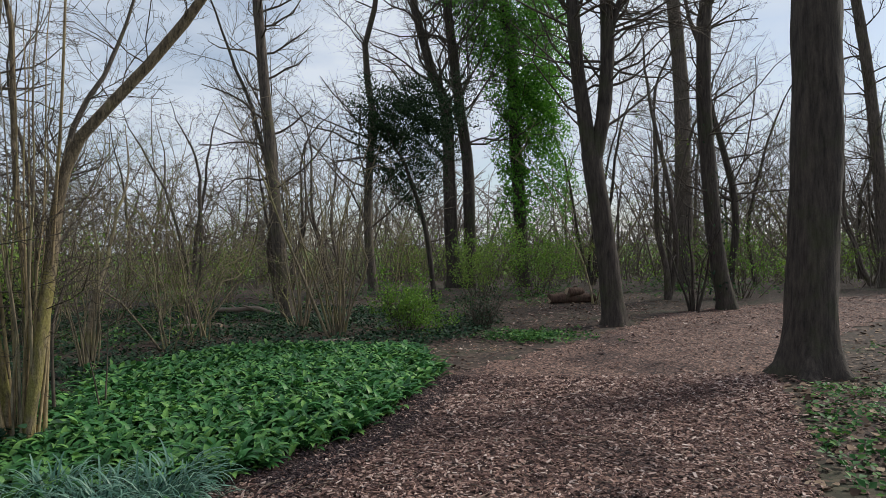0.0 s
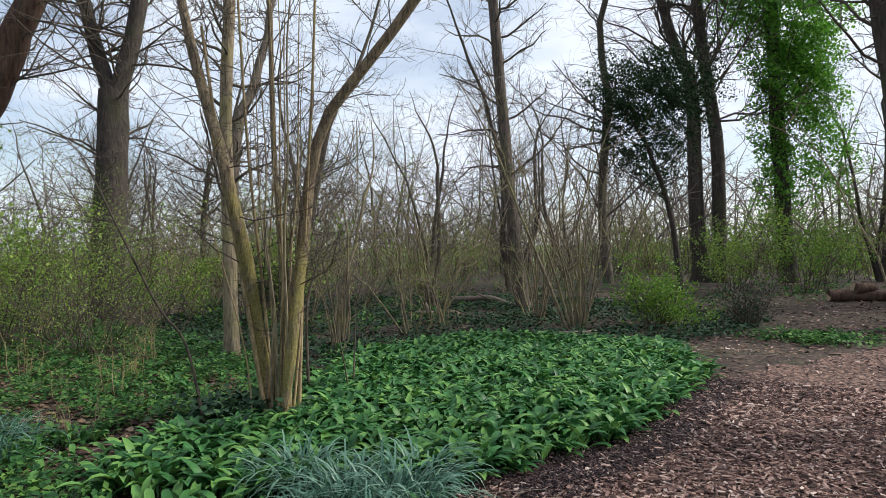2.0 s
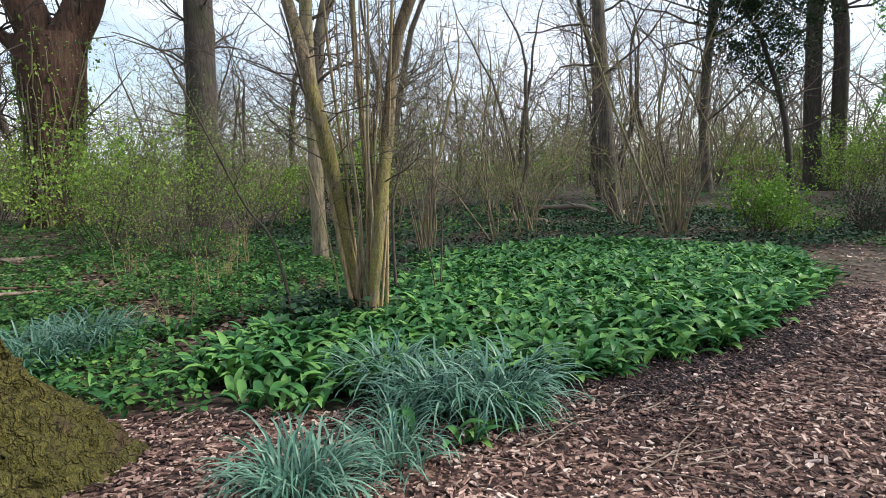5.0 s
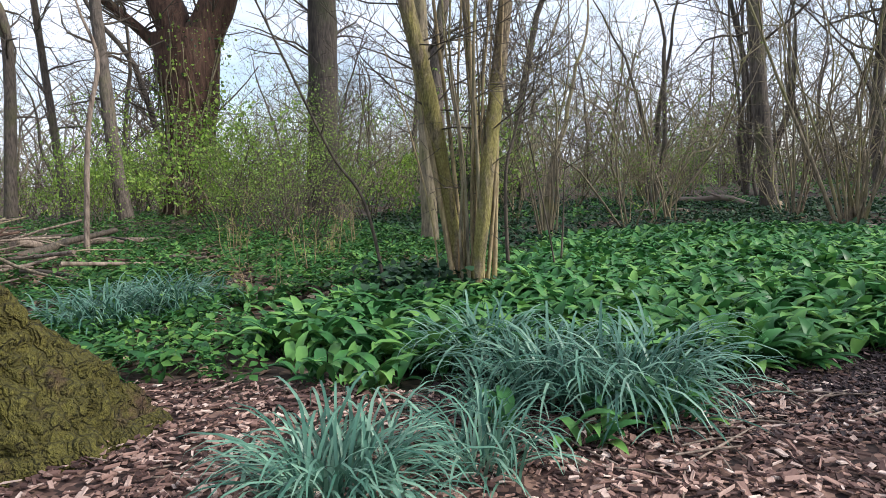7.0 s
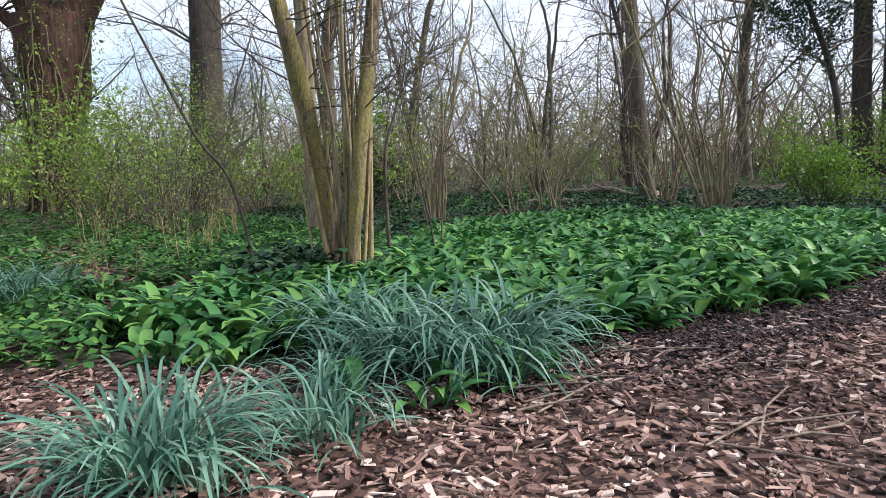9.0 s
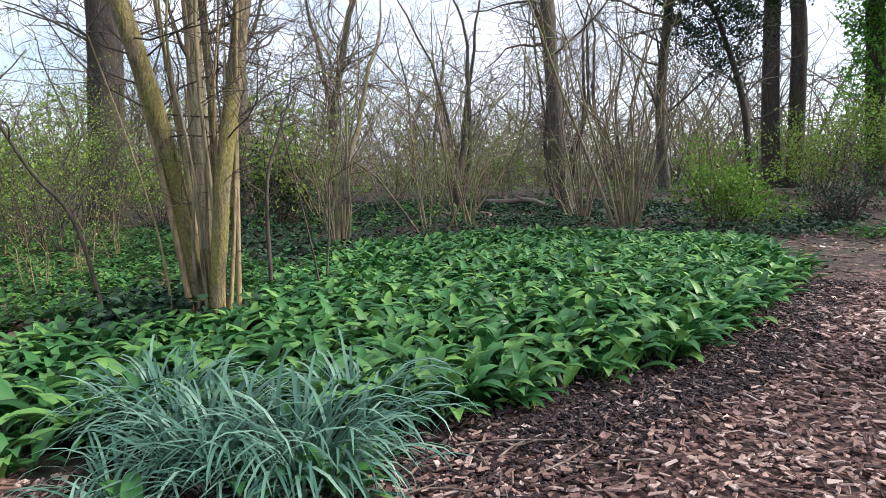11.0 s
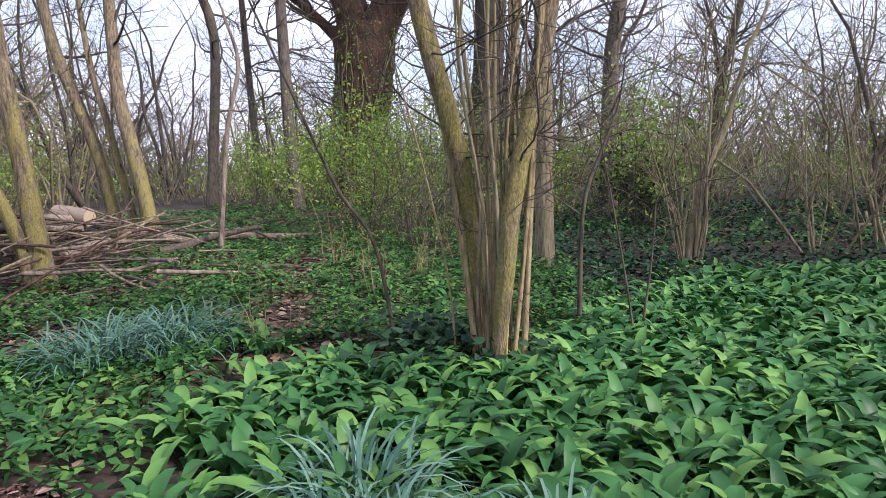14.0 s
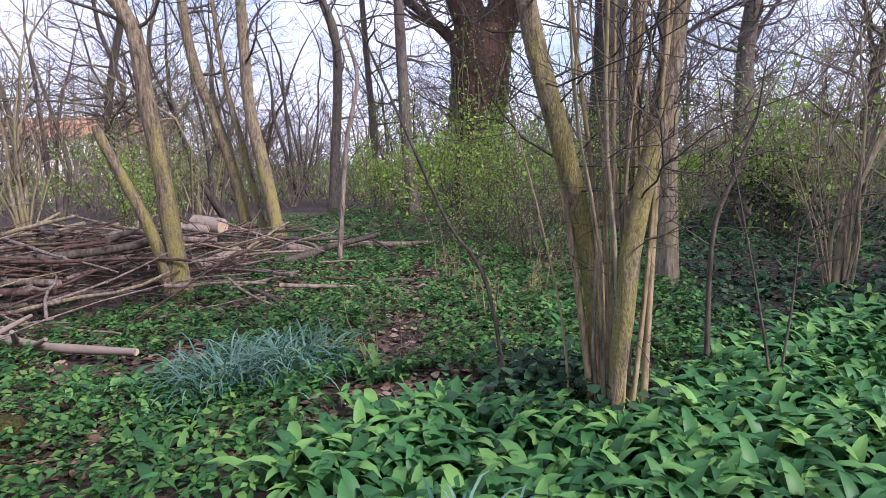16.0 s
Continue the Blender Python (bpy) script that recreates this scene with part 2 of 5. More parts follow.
def moss_bark():
    k = Mat("mossy_bark", 0.95)
    ridges = k.noise((9, 9, 3.5), 6, 0.7, "World")
    moss = k.noise(5.5, 6, 0.7, "World")
    wood = k.ramp(ridges, (0.3, (0.03, 0.019, 0.013)), (0.7, (0.14, 0.088, 0.055)))
    green = k.ramp(k.noise(70, 3, 0.7, "World"), (0.3, (0.048, 0.048, 0.011)), (0.7, (0.17, 0.155, 0.032)))
    wander, shift, cells = k.n.new("ShaderNodeTexNoise"), k.n.new("ShaderNodeVectorMath"), k.n.new("ShaderNodeTexVoronoi")
    wander.inputs["Scale"].default_value, wander.inputs["Detail"].default_value = 9.0, 4
    k.l.new(k.geo.outputs["Position"], wander.inputs[0])
    shift.operation, cells.feature = "MULTIPLY_ADD", "DISTANCE_TO_EDGE"
    shift.inputs[1].default_value = (2.6, 2.6, 2.6)
    k.l.new(wander.outputs["Color"], shift.inputs[0])
    k.l.new(k.coords((15, 15, 8), "World"), shift.inputs[2])
    k.l.new(shift.outputs[0], cells.inputs[0])
    cells.inputs["Scale"].default_value = 1.0
    # crack lines darkened in the colour, since bump alone shades them too little
    fissure_shade = k.ramp(cells.outputs["Distance"], (0.02, (0.30, 0.27, 0.24)), (0.14, (1, 1, 1)))
    grit = k.ramp(k.noise((38, 38, 20), 4, 0.7, "World"), (0.3, (0.5, 0.48, 0.45)), (0.7, (1.4, 1.4, 1.4)))
    furrows = k.mix(0.85, fissure_shade, grit, "MULTIPLY")
    k.base(k.mix(0.62, k.mix(k.ramp(moss, (0.28, (0, 0, 0)), (0.46, (0.9, 0.9, 0.9))), wood, green), furrows, "MULTIPLY"))
    k.bump(k.mix(0.5, ridges, furrows), 1.0, 0.08)
    return k.m


M_LITTER, M_CHIP, M_DAMP, M_MULCH, M_SOIL, M_MOSS = litter_mat(), chip_mat(), damp_mat(), mulch_mat(), soil_mat(), moss_bark()


def plain(name, col, rough=0.7, grain=8):
    k = Mat(name, rough)
    k.base(k.mix(0.35, col, k.ramp(k.noise(grain, 5), (0.3, (0.6, 0.6, 0.6)), (0.7, (1.25, 1.25, 1.25))), "MULTIPLY"))
    return k.m


M_LOG = plain("weathered_log", (0.23, 0.18, 0.145), 0.85, 16)
M_CUT = plain("sawn_wood", (0.42, 0.32, 0.22), 0.8, 20)
M_RENDER_WALL, M_ROOF = plain("pale_render", (0.72, 0.68, 0.62)), plain("orange_roof_tile", (0.42, 0.20, 0.12))
M_FRAME, M_PANE = plain("white_frame", (0.8, 0.8, 0.8), 0.5), plain("window_glass", (0.03, 0.035, 0.045), 0.1)


# ---- mesh tools ----
class Geo:
    """Gathers vertices and faces and links them as one mesh."""

    def __init__(self):
        self.v, self.f, self.n = [], [], 0

    def add(self, verts, faces):
        self.v.append(np.asarray(verts, float).reshape(-1, 3))
        self.f.append(np.asarray(faces, int) + self.n)
        self.n += len(self.v[-1])

    def tube(self, pts, radii, sides=6, lobes=None, cap=True):
        pts, radii = np.asarray(pts, float), np.asarray(radii, float)
        tan = np.gradient(pts, axis=0)
        tan /= np.linalg.norm(tan, axis=1)[:, None] + 1e-9
        ref = np.array([0.0, 0, 1]) if abs(tan[0][2]) < 0.8 else np.array([0.0, 1, 0])
        a = np.cross(tan, ref)
        a /= np.linalg.norm(a, axis=1)[:, None] + 1e-9
        b = np.cross(tan, a)
        ang = np.arange(sides) * 2 * math.pi / sides
        rr = radii[:, None] * (np.ones((len(pts), sides)) if lobes is None else lobes(pts, ang))
        ring = pts[:, None] + rr[..., None] * (np.cos(ang)[None, :, None] * a[:, None] + np.sin(ang)[None, :, None] * b[:, None])
        i, j = np.meshgrid(np.arange(len(pts) - 1), np.arange(sides), indexing="ij")
        j2 = (j + 1) % sides
        quads = np.stack([i * sides + j, i * sides + j2, (i + 1) * sides + j2, (i + 1) * sides + j], -1).reshape(-1, 4)
        self.add(ring.reshape(-1, 3), quads)
        if cap and sides > 3:
            for r in (0, len(pts) - 1):
                base = self.n
                self.add(np.vstack([ring[r], pts[r]]), [[k, (k + 1) % sides, sides, sides] for k in range(sides)])

    def scatter(self, template, faces, rots, places):
        """Copies of a small template, with a matrix and a place each."""
        template, faces = np.asarray(template, float), np.asarray(faces, int)
        if faces.shape[1] == 3:
            faces = np.hstack([faces, faces[:, 2:]])
        n, k = len(places), len(template)
        if not n:
            return
        v = np.einsum("nij,kj->nki", rots, template) + np.asarray(places)[:, None]
        f = (faces[None] + (np.arange(n) * k)[:, None, None]).reshape(-1, 4)
        self.add(v.reshape(-1, 3), f)

    def mesh(self, name, material, smooth=True):
        me = bpy.data.meshes.new(name)
        if not self.v:
            return me
        v, f = np.vstack(self.v), np.vstack([x if x.shape[1] == 4 else np.hstack([x, x[:, 2:]]) for x in self.f])
        tri = f[:, 2] == f[:, 3]
        total = np.where(tri, 3, 4)
        keep = np.ones(f.shape, bool)
        keep[tri, 3] = False
        me.vertices.add(len(v))
        me.vertices.foreach_set("co", v.ravel())
        me.loops.add(int(total.sum()))
        me.loops.foreach_set("vertex_index", f[keep].astype(np.int32))
        me.polygons.add(len(f))
        me.polygons.foreach_set("loop_start", np.concatenate([[0], np.cumsum(total)[:-1]]).astype(np.int32))
        me.polygons.foreach_set("use_smooth", np.full(len(f), smooth))
        me.update(calc_edges=True)
        me.materials.append(material)
        return me


def part(name, geo, material, parent, label="", smooth=True):
    ob = new(name, geo.mesh(name, material, smooth))
    ob.parent = parent
    if label:
        ob["label"] = label
    return ob


def thing(name, label, category, group="", kind="", at=(0, 0, 0)):
    ob = tagged(new(name), label, category, group, kind)
    ob.empty_display_size = 0.2
    ob.location = at
    return ob


def turns(rng, n, scale, tilt=0.6, flat=False):
    """Random turning matrices for scattered leaves."""
    az = rng.uniform(0, 2 * math.pi, n)
    tx, ty = rng.normal(0, tilt, n), rng.normal(0, tilt, n)
    s = np.asarray(scale)
    ca, sa, cx, sx, cy, sy = np.cos(az), np.sin(az), np.cos(tx), np.sin(tx), np.cos(ty), np.sin(ty)
    z, o = np.zeros(n), np.ones(n)
    rz = np.stack([np.stack([ca, -sa, z], -1), np.stack([sa, ca, z], -1), np.stack([z, z, o], -1)], 1)
    rx = np.stack([np.stack([o, z, z], -1), np.stack([z, cx, -sx], -1), np.stack([z, sx, cx], -1)], 1)
    ry = np.stack([np.stack([cy, z, sy], -1), np.stack([z, o, z], -1), np.stack([-sy, z, cy], -1)], 1)
    return (rz @ rx @ ry) * s[:, None, None]


def smooth_line(pts, n):
    """A smooth line of n points through the given ones."""
    pts = np.asarray(pts, float)
    ext = np.vstack([2 * pts[0] - pts[1], pts, 2 * pts[-1] - pts[-2]])
    out = []
    for u in np.linspace(0, len(pts) - 1 - 1e-6, n):
        k, t = int(u), u - int(u)
        p0, p1, p2, p3 = ext[k:k + 4]
        out.append(0.5 * (2 * p1 + (p2 - p0) * t + (2 * p0 - 5 * p1 + 4 * p2 - p3) * t * t + (3 * p1 - p0 - 3 * p2 + p3) * t ** 3))
    return np.array(out)


def inside(poly, x, y):
    """Which of the points lie in the polygon."""
    hit = np.zeros(np.shape(x), bool)
    for (x0, y0), (x1, y1) in zip(poly, poly[1:] + poly[:1]):
        cross = ((y0 > y) != (y1 > y)) & (x < (x1 - x0) * (y - y0) / (y1 - y0 + 1e-12) + x0)
        hit ^= cross
    return hit


def wave(x, y):
    return (np.sin(x * 1.3 + 2.1 * np.sin(y * 0.7)) * np.cos(y * 1.1 + np.sin(x * 0.9)) + 0.5 * np.sin(x * 3.1 + y * 1.7) * np.cos(y * 2.9 - x))


def ground_z(x, y):
    """The height of the woodland floor."""
    x, y = np.asarray(x, float), np.asarray(y, float)
    away = np.clip((np.hypot(x + 0.6, y - 3.5) - 2.5) / 3.0, 0, 1)
    rise = np.clip((-x - 11) / 8, 0, 1) * np.clip((28 + x) / 8, 0, 1)
    return 0.025 * wave(x, y) * away + 0.16 * rise * rise * (3 - 2 * rise) - 0.5 * np.clip((np.hypot(x, y) - 32) / 30, 0, 1)


# ---- ground and path ----
RAMSONS = [(-4.3, 5.3), (-3.4, 5.55), (-2.6, 5.85), (-1.98, 6.3), (-1.5, 6.85), (-1.1, 7.4), (-0.75, 8.4), (-0.45, 9.8), (-0.15, 10.7),
           (-0.9, 12.6), (-2.6, 12.9), (-4.2, 12.6), (-5.0, 10.6), (-4.6, 8.6), (-3.9, 7.6), (-4.2, 6.9), (-4.75, 6.2)]
PATH_AREA = [(-4.3, 4.5), (-3.9, 4.85), (-3.3, 5.15), (-2.5, 5.3), (-1.95, 5.85), (-1.55, 6.5), (-1.1, 7.1), (-0.62, 8.6), (-0.2, 10.3), (0.85, 11.7), (2.6, 13.9),
             (5.5, 17.9), (9.0, 20.2), (14.4, 22.8), (26, 27), (26, 21), (10.4, 16.8), (6.2, 12.4), (4.4, 10.2), (3.3, 7.6), (2.5, 5.9), (2.0, 3.0), (1.6, -4), (-4.2, -4), (-4.4, 2.6)]


def build_ground():
    near = np.arange(-26, 26.01, 0.4)
    far = 26 * np.geomspace(1.12, 60, 22)
    ax = np.concatenate([-far[::-1], near, far])
    x, y = np.meshgrid(ax - 3, ax + 8, indexing="ij")
    n = len(ax)
    g = Geo()
    i, j = np.meshgrid(np.arange(n - 1), np.arange(n - 1), indexing="ij")
    g.add(np.stack([x, y, ground_z(x, y)], -1), np.stack([i * n + j, (i + 1) * n + j, (i + 1) * n + j + 1, i * n + j + 1], -1).reshape(-1, 4))
    ob = new("ground", g.mesh("ground", M_SOIL))
    tagged(ob, "dark woodland floor of soil, moss and leaf litter", "ground", kind="structure")
    step = 0.12
    ax, ay = np.arange(-6, 26, step), np.arange(-4, 27, step)
    x, y = np.meshgrid(ax, ay, indexing="ij")
    m = len(ay)
    ok = inside(PATH_AREA, x + step / 2 + 0.12 * np.sin(9 * y), y + step / 2 + 0.12 * np.sin(8 * x))
    i, j = np.nonzero(ok[:-1, :-1])
    g = Geo()
    g.add(np.stack([x, y, ground_z(x, y) + 0.012 + 0.006 * np.sin(17 * x + 5 * y) * np.sin(13 * y)], -1), np.stack([i * m + j, (i + 1) * m + j, (i + 1) * m + j + 1, i * m + j + 1], -1))
    me = g.mesh("path", M_MULCH)
    bm = bmesh.new()
    bm.from_mesh(me)
    bmesh.ops.delete(bm, geom=[v for v in bm.verts if not v.link_faces], context="VERTS")
    bm.to_mesh(me)
    bm.free()
    tagged(new("path", me), "footpath of brown wood-chip mulch", "path", kind="structure")


build_ground()


# ---- trees ----
def grow(geo, p, d, length, r, rng, depth, kids=6, up=0.12, wob=0.22, tips=None, side=0.9, keep=0.5):
    """A branch with its twigs; depth 0 is a bare twig."""
    segs = (2, 3, 5)[min(depth, 2)]
    p, d = np.array(p, float), np.array(d, float) / np.linalg.norm(d)
    pts, dirs = [p], [d]
    for _ in range(segs):
        d = d + rng.normal(0, wob, 3) + np.array([0, 0, up])
        d /= np.linalg.norm(d)
        p = p + d * length / segs
        pts.append(p)
        dirs.append(d)
    rad = r * np.linspace(1, 0.32 if depth else 0.45, segs + 1)
    geo.tube(pts, rad, 5 if r > 0.04 else (4 if r > 0.02 else 3), cap=False)
    if tips is not None and depth <= 1:
        tips.extend(pts[1:])
    if depth > 0:
        for k in range(kids):
            u = rng.uniform(0.15, 1.0) * segs
            i = min(int(u), segs - 1)
            at = pts[i] + (pts[i + 1] - pts[i]) * (u - i)
            out = rng.normal(0, 1, 3)
            out -= out.dot(dirs[i]) * dirs[i]
            out /= np.linalg.norm(out) + 1e-9
            nd = dirs[i] * rng.uniform(0.5, 1.0) + out * side * rng.uniform(0.6, 1.2)
            grow(geo, at, nd, length * rng.uniform(0.35, 0.65) * (1.1 - 0.5 * u / segs), max(rad[i] * keep, 0.0035), rng, depth - 1, max(3, kids - 1), up, wob, tips, side, keep)


def trunk_geo(line, radii, sides=12, flare=0.5, seed=0, rough=0.06):
    """A trunk with root flare and uneven girth."""
    g = Geo()
    z0 = line[0][2]

    def lobes(pts, ang):
        h = pts[:, 2] - z0
        f = flare * np.exp(-h / 0.28)
        k = 4 + seed % 3
        root = 1 + f[:, None] * (0.7 + 0.6 * np.cos(k * ang + seed)[None])
        return root * (1 + rough * np.sin(3 * ang + seed)[None] * np.cos(1.7 * pts[:, 2:3] + seed) + rough * 0.6 * np.sin(7 * ang[None] + 5 * pts[:, 2:3]))

    g.tube(line, radii, sides, lobes)
    return g


def tree(name, label, limbs, top, seed, mat=None, nb=14, zmin=2.5, blen=2.2, depth=2, flare=0.5, kids=5, twig=None, side=0.9, sides=12, group="", ivy=0, thick=0.035, rise=0.06, broken=()):
    """A tree from its limbs, each a line of (x, y, z, radius); the limbs go on up to the top height."""
    mat, twig = mat or M_BARK, twig or M_TWIG
    rng = np.random.default_rng(seed)
    x, y = limbs[0][0][:2]
    root = thing(name, label, "tree", group, at=(x, y, float(ground_z(x, y)) - 0.03))
    off = np.array([x, y, float(ground_z(x, y)) - 0.03])
    leaves_at = []
    for k, limb in enumerate(limbs):
        a = np.array(limb, float)
        a[:, :3] -= off
        if k == 0:
            a[0, 2] = -0.12
        first = k == 0
        ends = not (first and len(limbs) > 1 and len(limbs[1]) and np.linalg.norm(np.array(limbs[1][0][:3]) - np.array(limb[-1][:3])) < 0.8)
        pts = smooth_line(a[:, :3], 26 if first else 14)
        rad = np.interp(np.linspace(0, 1, len(pts)), np.linspace(0, 1, len(a)), a[:, 3])
        if ends and k not in broken and pts[-1][2] < top:
            d = pts[-1] - pts[-3]
            d /= np.linalg.norm(d)
            q, r = pts[-1], rad[-1]
            n = 9
            more, mr = [], []
            step = (top - q[2]) / n
            for s in range(n):
                d = d + rng.normal(0, 0.15, 3) + np.array([0, 0, 0.07])
                d /= np.linalg.norm(d)
                q = q + d * step
                more.append(q)
                mr.append(r * (1 - 0.85 * (s + 1) / n))
            pts, rad = np.vstack([pts, more]), np.concatenate([rad, mr])
        part("trunk" if first else "limb", trunk_geo(pts, rad, sides if first else 9, flare if first else 0.0, seed + k), mat, root)
        share = nb if ends else nb // 3
        for b in range(share):
            u = rng.uniform(0.05, 1) ** 0.8
            i = int(u * (len(pts) - 2))
            if pts[i][2] < zmin:
                continue
            ang = rng.uniform(0, 2 * math.pi)
            d = np.array([math.cos(ang), math.sin(ang), rng.uniform(0.1, 0.9)])
            tw = Geo()
            grow(tw, pts[i], d, blen * rng.uniform(0.5, 1.2) * (1.15 - 0.5 * u), max(min(rad[i] * 0.3, thick), 0.007), rng, depth, kids, rise, 0.24, None, side)
            part("branch", tw, twig, root)
        if ivy:
            leaves_at.append((pts, rad))
    if ivy:
        lg = Geo()
        n = ivy
        P, R = np.vstack([q for q, _ in leaves_at]), np.concatenate([r for _, r in leaves_at])
        pick = rng.integers(0, len(P), n)
        keep = P[pick][:, 2] < 5.5
        pick = pick[keep]
        ang = rng.uniform(0, 2 * math.pi, len(pick))
        rr = R[pick] * rng.uniform(1.0, 1.35, len(pick)) + 0.03
        pl = P[pick] + np.stack([rr * np.cos(ang), rr * np.sin(ang), rng.uniform(-0.2, 0.2, len(pick))], -1)
        lg.scatter(LEAF4, LEAF4_F, turns(rng, len(pick), rng.uniform(0.06, 0.12, len(pick)), 0.9), pl)
        tagged(part("ivy", lg, M_IVY, root, "dark glossy ivy leaves"), kind="stuff")
    return root


LEAF4 = [(0, 0, 0), (0.32, 0.45, 0.06), (0, 1.0, -0.05), (-0.32, 0.45, 0.06)]
LEAF4_F = [(0, 1, 2), (0, 2, 3)]


def stems_clump(name, label, at, n, height, spread, r, seed, mat=None, kids=5, group="", leaves=0, leaf_mat=None, leaf=0.05, category="shrub", nb=3, thin=0.5, crook=1.0):
    """A many-stemmed shrub: poles that fan out of one stool, with side twigs."""
    rng = np.random.default_rng(seed)
    root = thing(name, label, category, group, at=(at[0], at[1], float(ground_z(*at[:2])) - 0.03))
    tips = []
    for k in range(n):
        ang = rng.uniform(0, 2 * math.pi)
        out = spread * rng.uniform(0.05, 1) ** 0.8
        h = height * rng.uniform(0.35, 1.12)
        base = np.array([math.cos(ang), math.sin(ang), 0]) * min(0.05 + 0.16 * out, 0.3) * rng.uniform(0.3, 1.2)
        end = base + np.array([math.cos(ang) * out * h * 0.5, math.sin(ang) * out * h * 0.5, h])
        mid = base + (end - base) * 0.5 + rng.normal(0, 0.07 * crook * h, 3) * np.array([1, 1, 0.4]) - np.array([math.cos(ang), math.sin(ang), 0]) * out * h * 0.06
        g = Geo()
        pts = smooth_line([base - np.array([0, 0, 0.08]), base + (mid - base) * 0.5 + rng.normal(0, 0.012 * crook * h, 3), mid, mid + (end - mid) * 0.5 + rng.normal(0, 0.05 * crook * h, 3), end], 9)
        rr = r * rng.uniform(thin, 1.3) * (0.6 + 0.4 * h / height)
        g.tube(pts, rr * np.linspace(1, 0.25, 9), 5, cap=False)
        for _ in range(nb):
            i = rng.integers(2, 8)
            a2 = rng.uniform(0, 2 * math.pi)
            grow(g, pts[i], (math.cos(a2), math.sin(a2), rng.uniform(0.2, 1.4)), h * rng.uniform(0.16, 0.38), rr * 0.4, rng, 1, kids, 0.08, 0.25, tips)
        part("stem", g, mat or M_HAZEL_BG, root)
    if leaves and tips:
        lg = Geo()
        t = np.array(tips)
        pick = rng.integers(0, len(t), leaves)
        lg.scatter(LEAF4, LEAF4_F, turns(rng, leaves, rng.uniform(0.6, 1.3, leaves) * leaf, 0.8), t[pick] + rng.normal(0, 0.05, (leaves, 3)))
        tagged(part("leaves", lg, leaf_mat or M_SPRING, root, "small fresh green leaves"), kind="stuff")
    return root


def bush(name, label, at, size, height, seed, leaves=2500, leaf=0.06, mat=None, group="", twigs=22, category="bush", low=0.1, loose=0.06):
    """A leafy bush: arching twigs from the base with many small leaves in uneven clumps."""
    rng = np.random.default_rng(seed)
    root = thing(name, label, category, group, at=(at[0], at[1], float(ground_z(*at[:2])) - 0.03))
    tips = []
    for k in range(twigs):
        tw = Geo()
        ang = rng.uniform(0, 2 * math.pi)
        q = rng.uniform(0, 0.25, 2) * size
        grow(tw, (q[0] * math.cos(ang), q[0] * math.sin(ang), -0.05), (math.cos(ang) * size * rng.uniform(0.1, 1), math.sin(ang) * size * rng.uniform(0.1, 1), height * rng.uniform(0.6, 1.2)),
             math.hypot(height, size * 0.5) * rng.uniform(0.6, 1.1), 0.012, rng, 2, 4, 0.02, 0.2, tips)
        part("branch", tw, M_TWIG, root)
    lg = Geo()
    t = np.array(tips)
    t = t[t[:, 2] > low]
    pick = rng.integers(0, len(t), leaves)
    lg.scatter(LEAF4, LEAF4_F, turns(rng, leaves, rng.uniform(0.6, 1.3, leaves) * leaf, 0.8), t[pick] + rng.normal(0, loose, (leaves, 3)))
    tagged(part("leaves", lg, mat or M_BUSH, root, "small green leaves"), kind="stuff")
    return root


# the trees that stand apart, by their limbs
tree("tall_tree", "tall straight tree with dark grey-brown bark beside the path", [[(4.94, 10.3, 0, 0.33), (5.04, 10.31, 2.07, 0.325), (5.11, 10.32, 3.65, 0.32), (5.14, 10.32, 5.24, 0.315)]],
     14, 1, M_BARK_DARK, nb=10, zmin=6.5, blen=3, flare=1.0, sides=24)
tree("forked_tree", "forked tree with smooth dark grey bark at the path's edge", [
    [(3.64, 15.85, 0, 0.25), (3.44, 15.85, 2.02, 0.235), (3.15, 15.86, 3.96, 0.225)],
    [(3.17, 15.86, 3.7, 0.18), (2.89, 15.86, 5.89, 0.161), (2.79, 15.86, 7.44, 0.142)],
    [(3.21, 15.86, 3.7, 0.18), (3.46, 15.86, 4.85, 0.167), (3.58, 15.87, 6.39, 0.154), (3.56, 15.87, 7.42, 0.142)],
    [(3.61, 15.87, 6.52, 0.09), (3.76, 15.88, 7.04, 0.084), (3.89, 15.88, 7.42, 0.077)]], 14, 2, M_BARK_DARK, nb=28, zmin=3.5, blen=2.6, flare=0.6, sides=16)
tree("ivied_tree", "slim dark tree wrapped in fine ivy stems", [[(7.45, 18.8, 0, 0.232), (7.15, 18.8, 2.0, 0.216), (6.94, 18.81, 4.94, 0.2), (6.93, 18.82, 7.56, 0.185), (7.03, 18.82, 8.49, 0.17)]],
     14, 3, M_BARK_DARK, nb=40, zmin=3, blen=1.8, ivy=400)
tree("slim_tree", "slim grey woodland tree with bare spring branches", [[(9.36, 27.02, 0, 0.34), (9.31, 27.03, 3.67, 0.318), (9.28, 27.05, 8.22, 0.295), (9.0, 27.05, 11.63, 0.25)]], 17, 4, nb=34, zmin=3, blen=3)
tree("slim_tree", "slim grey tree leaning beyond the path", [[(16.63, 26.01, 0, 0.239), (16.42, 26.02, 4.55, 0.217), (16.05, 26.03, 8.47, 0.196), (15.66, 26.03, 11.08, 0.174)]], 15, 5, nb=26, zmin=3, blen=2.8)
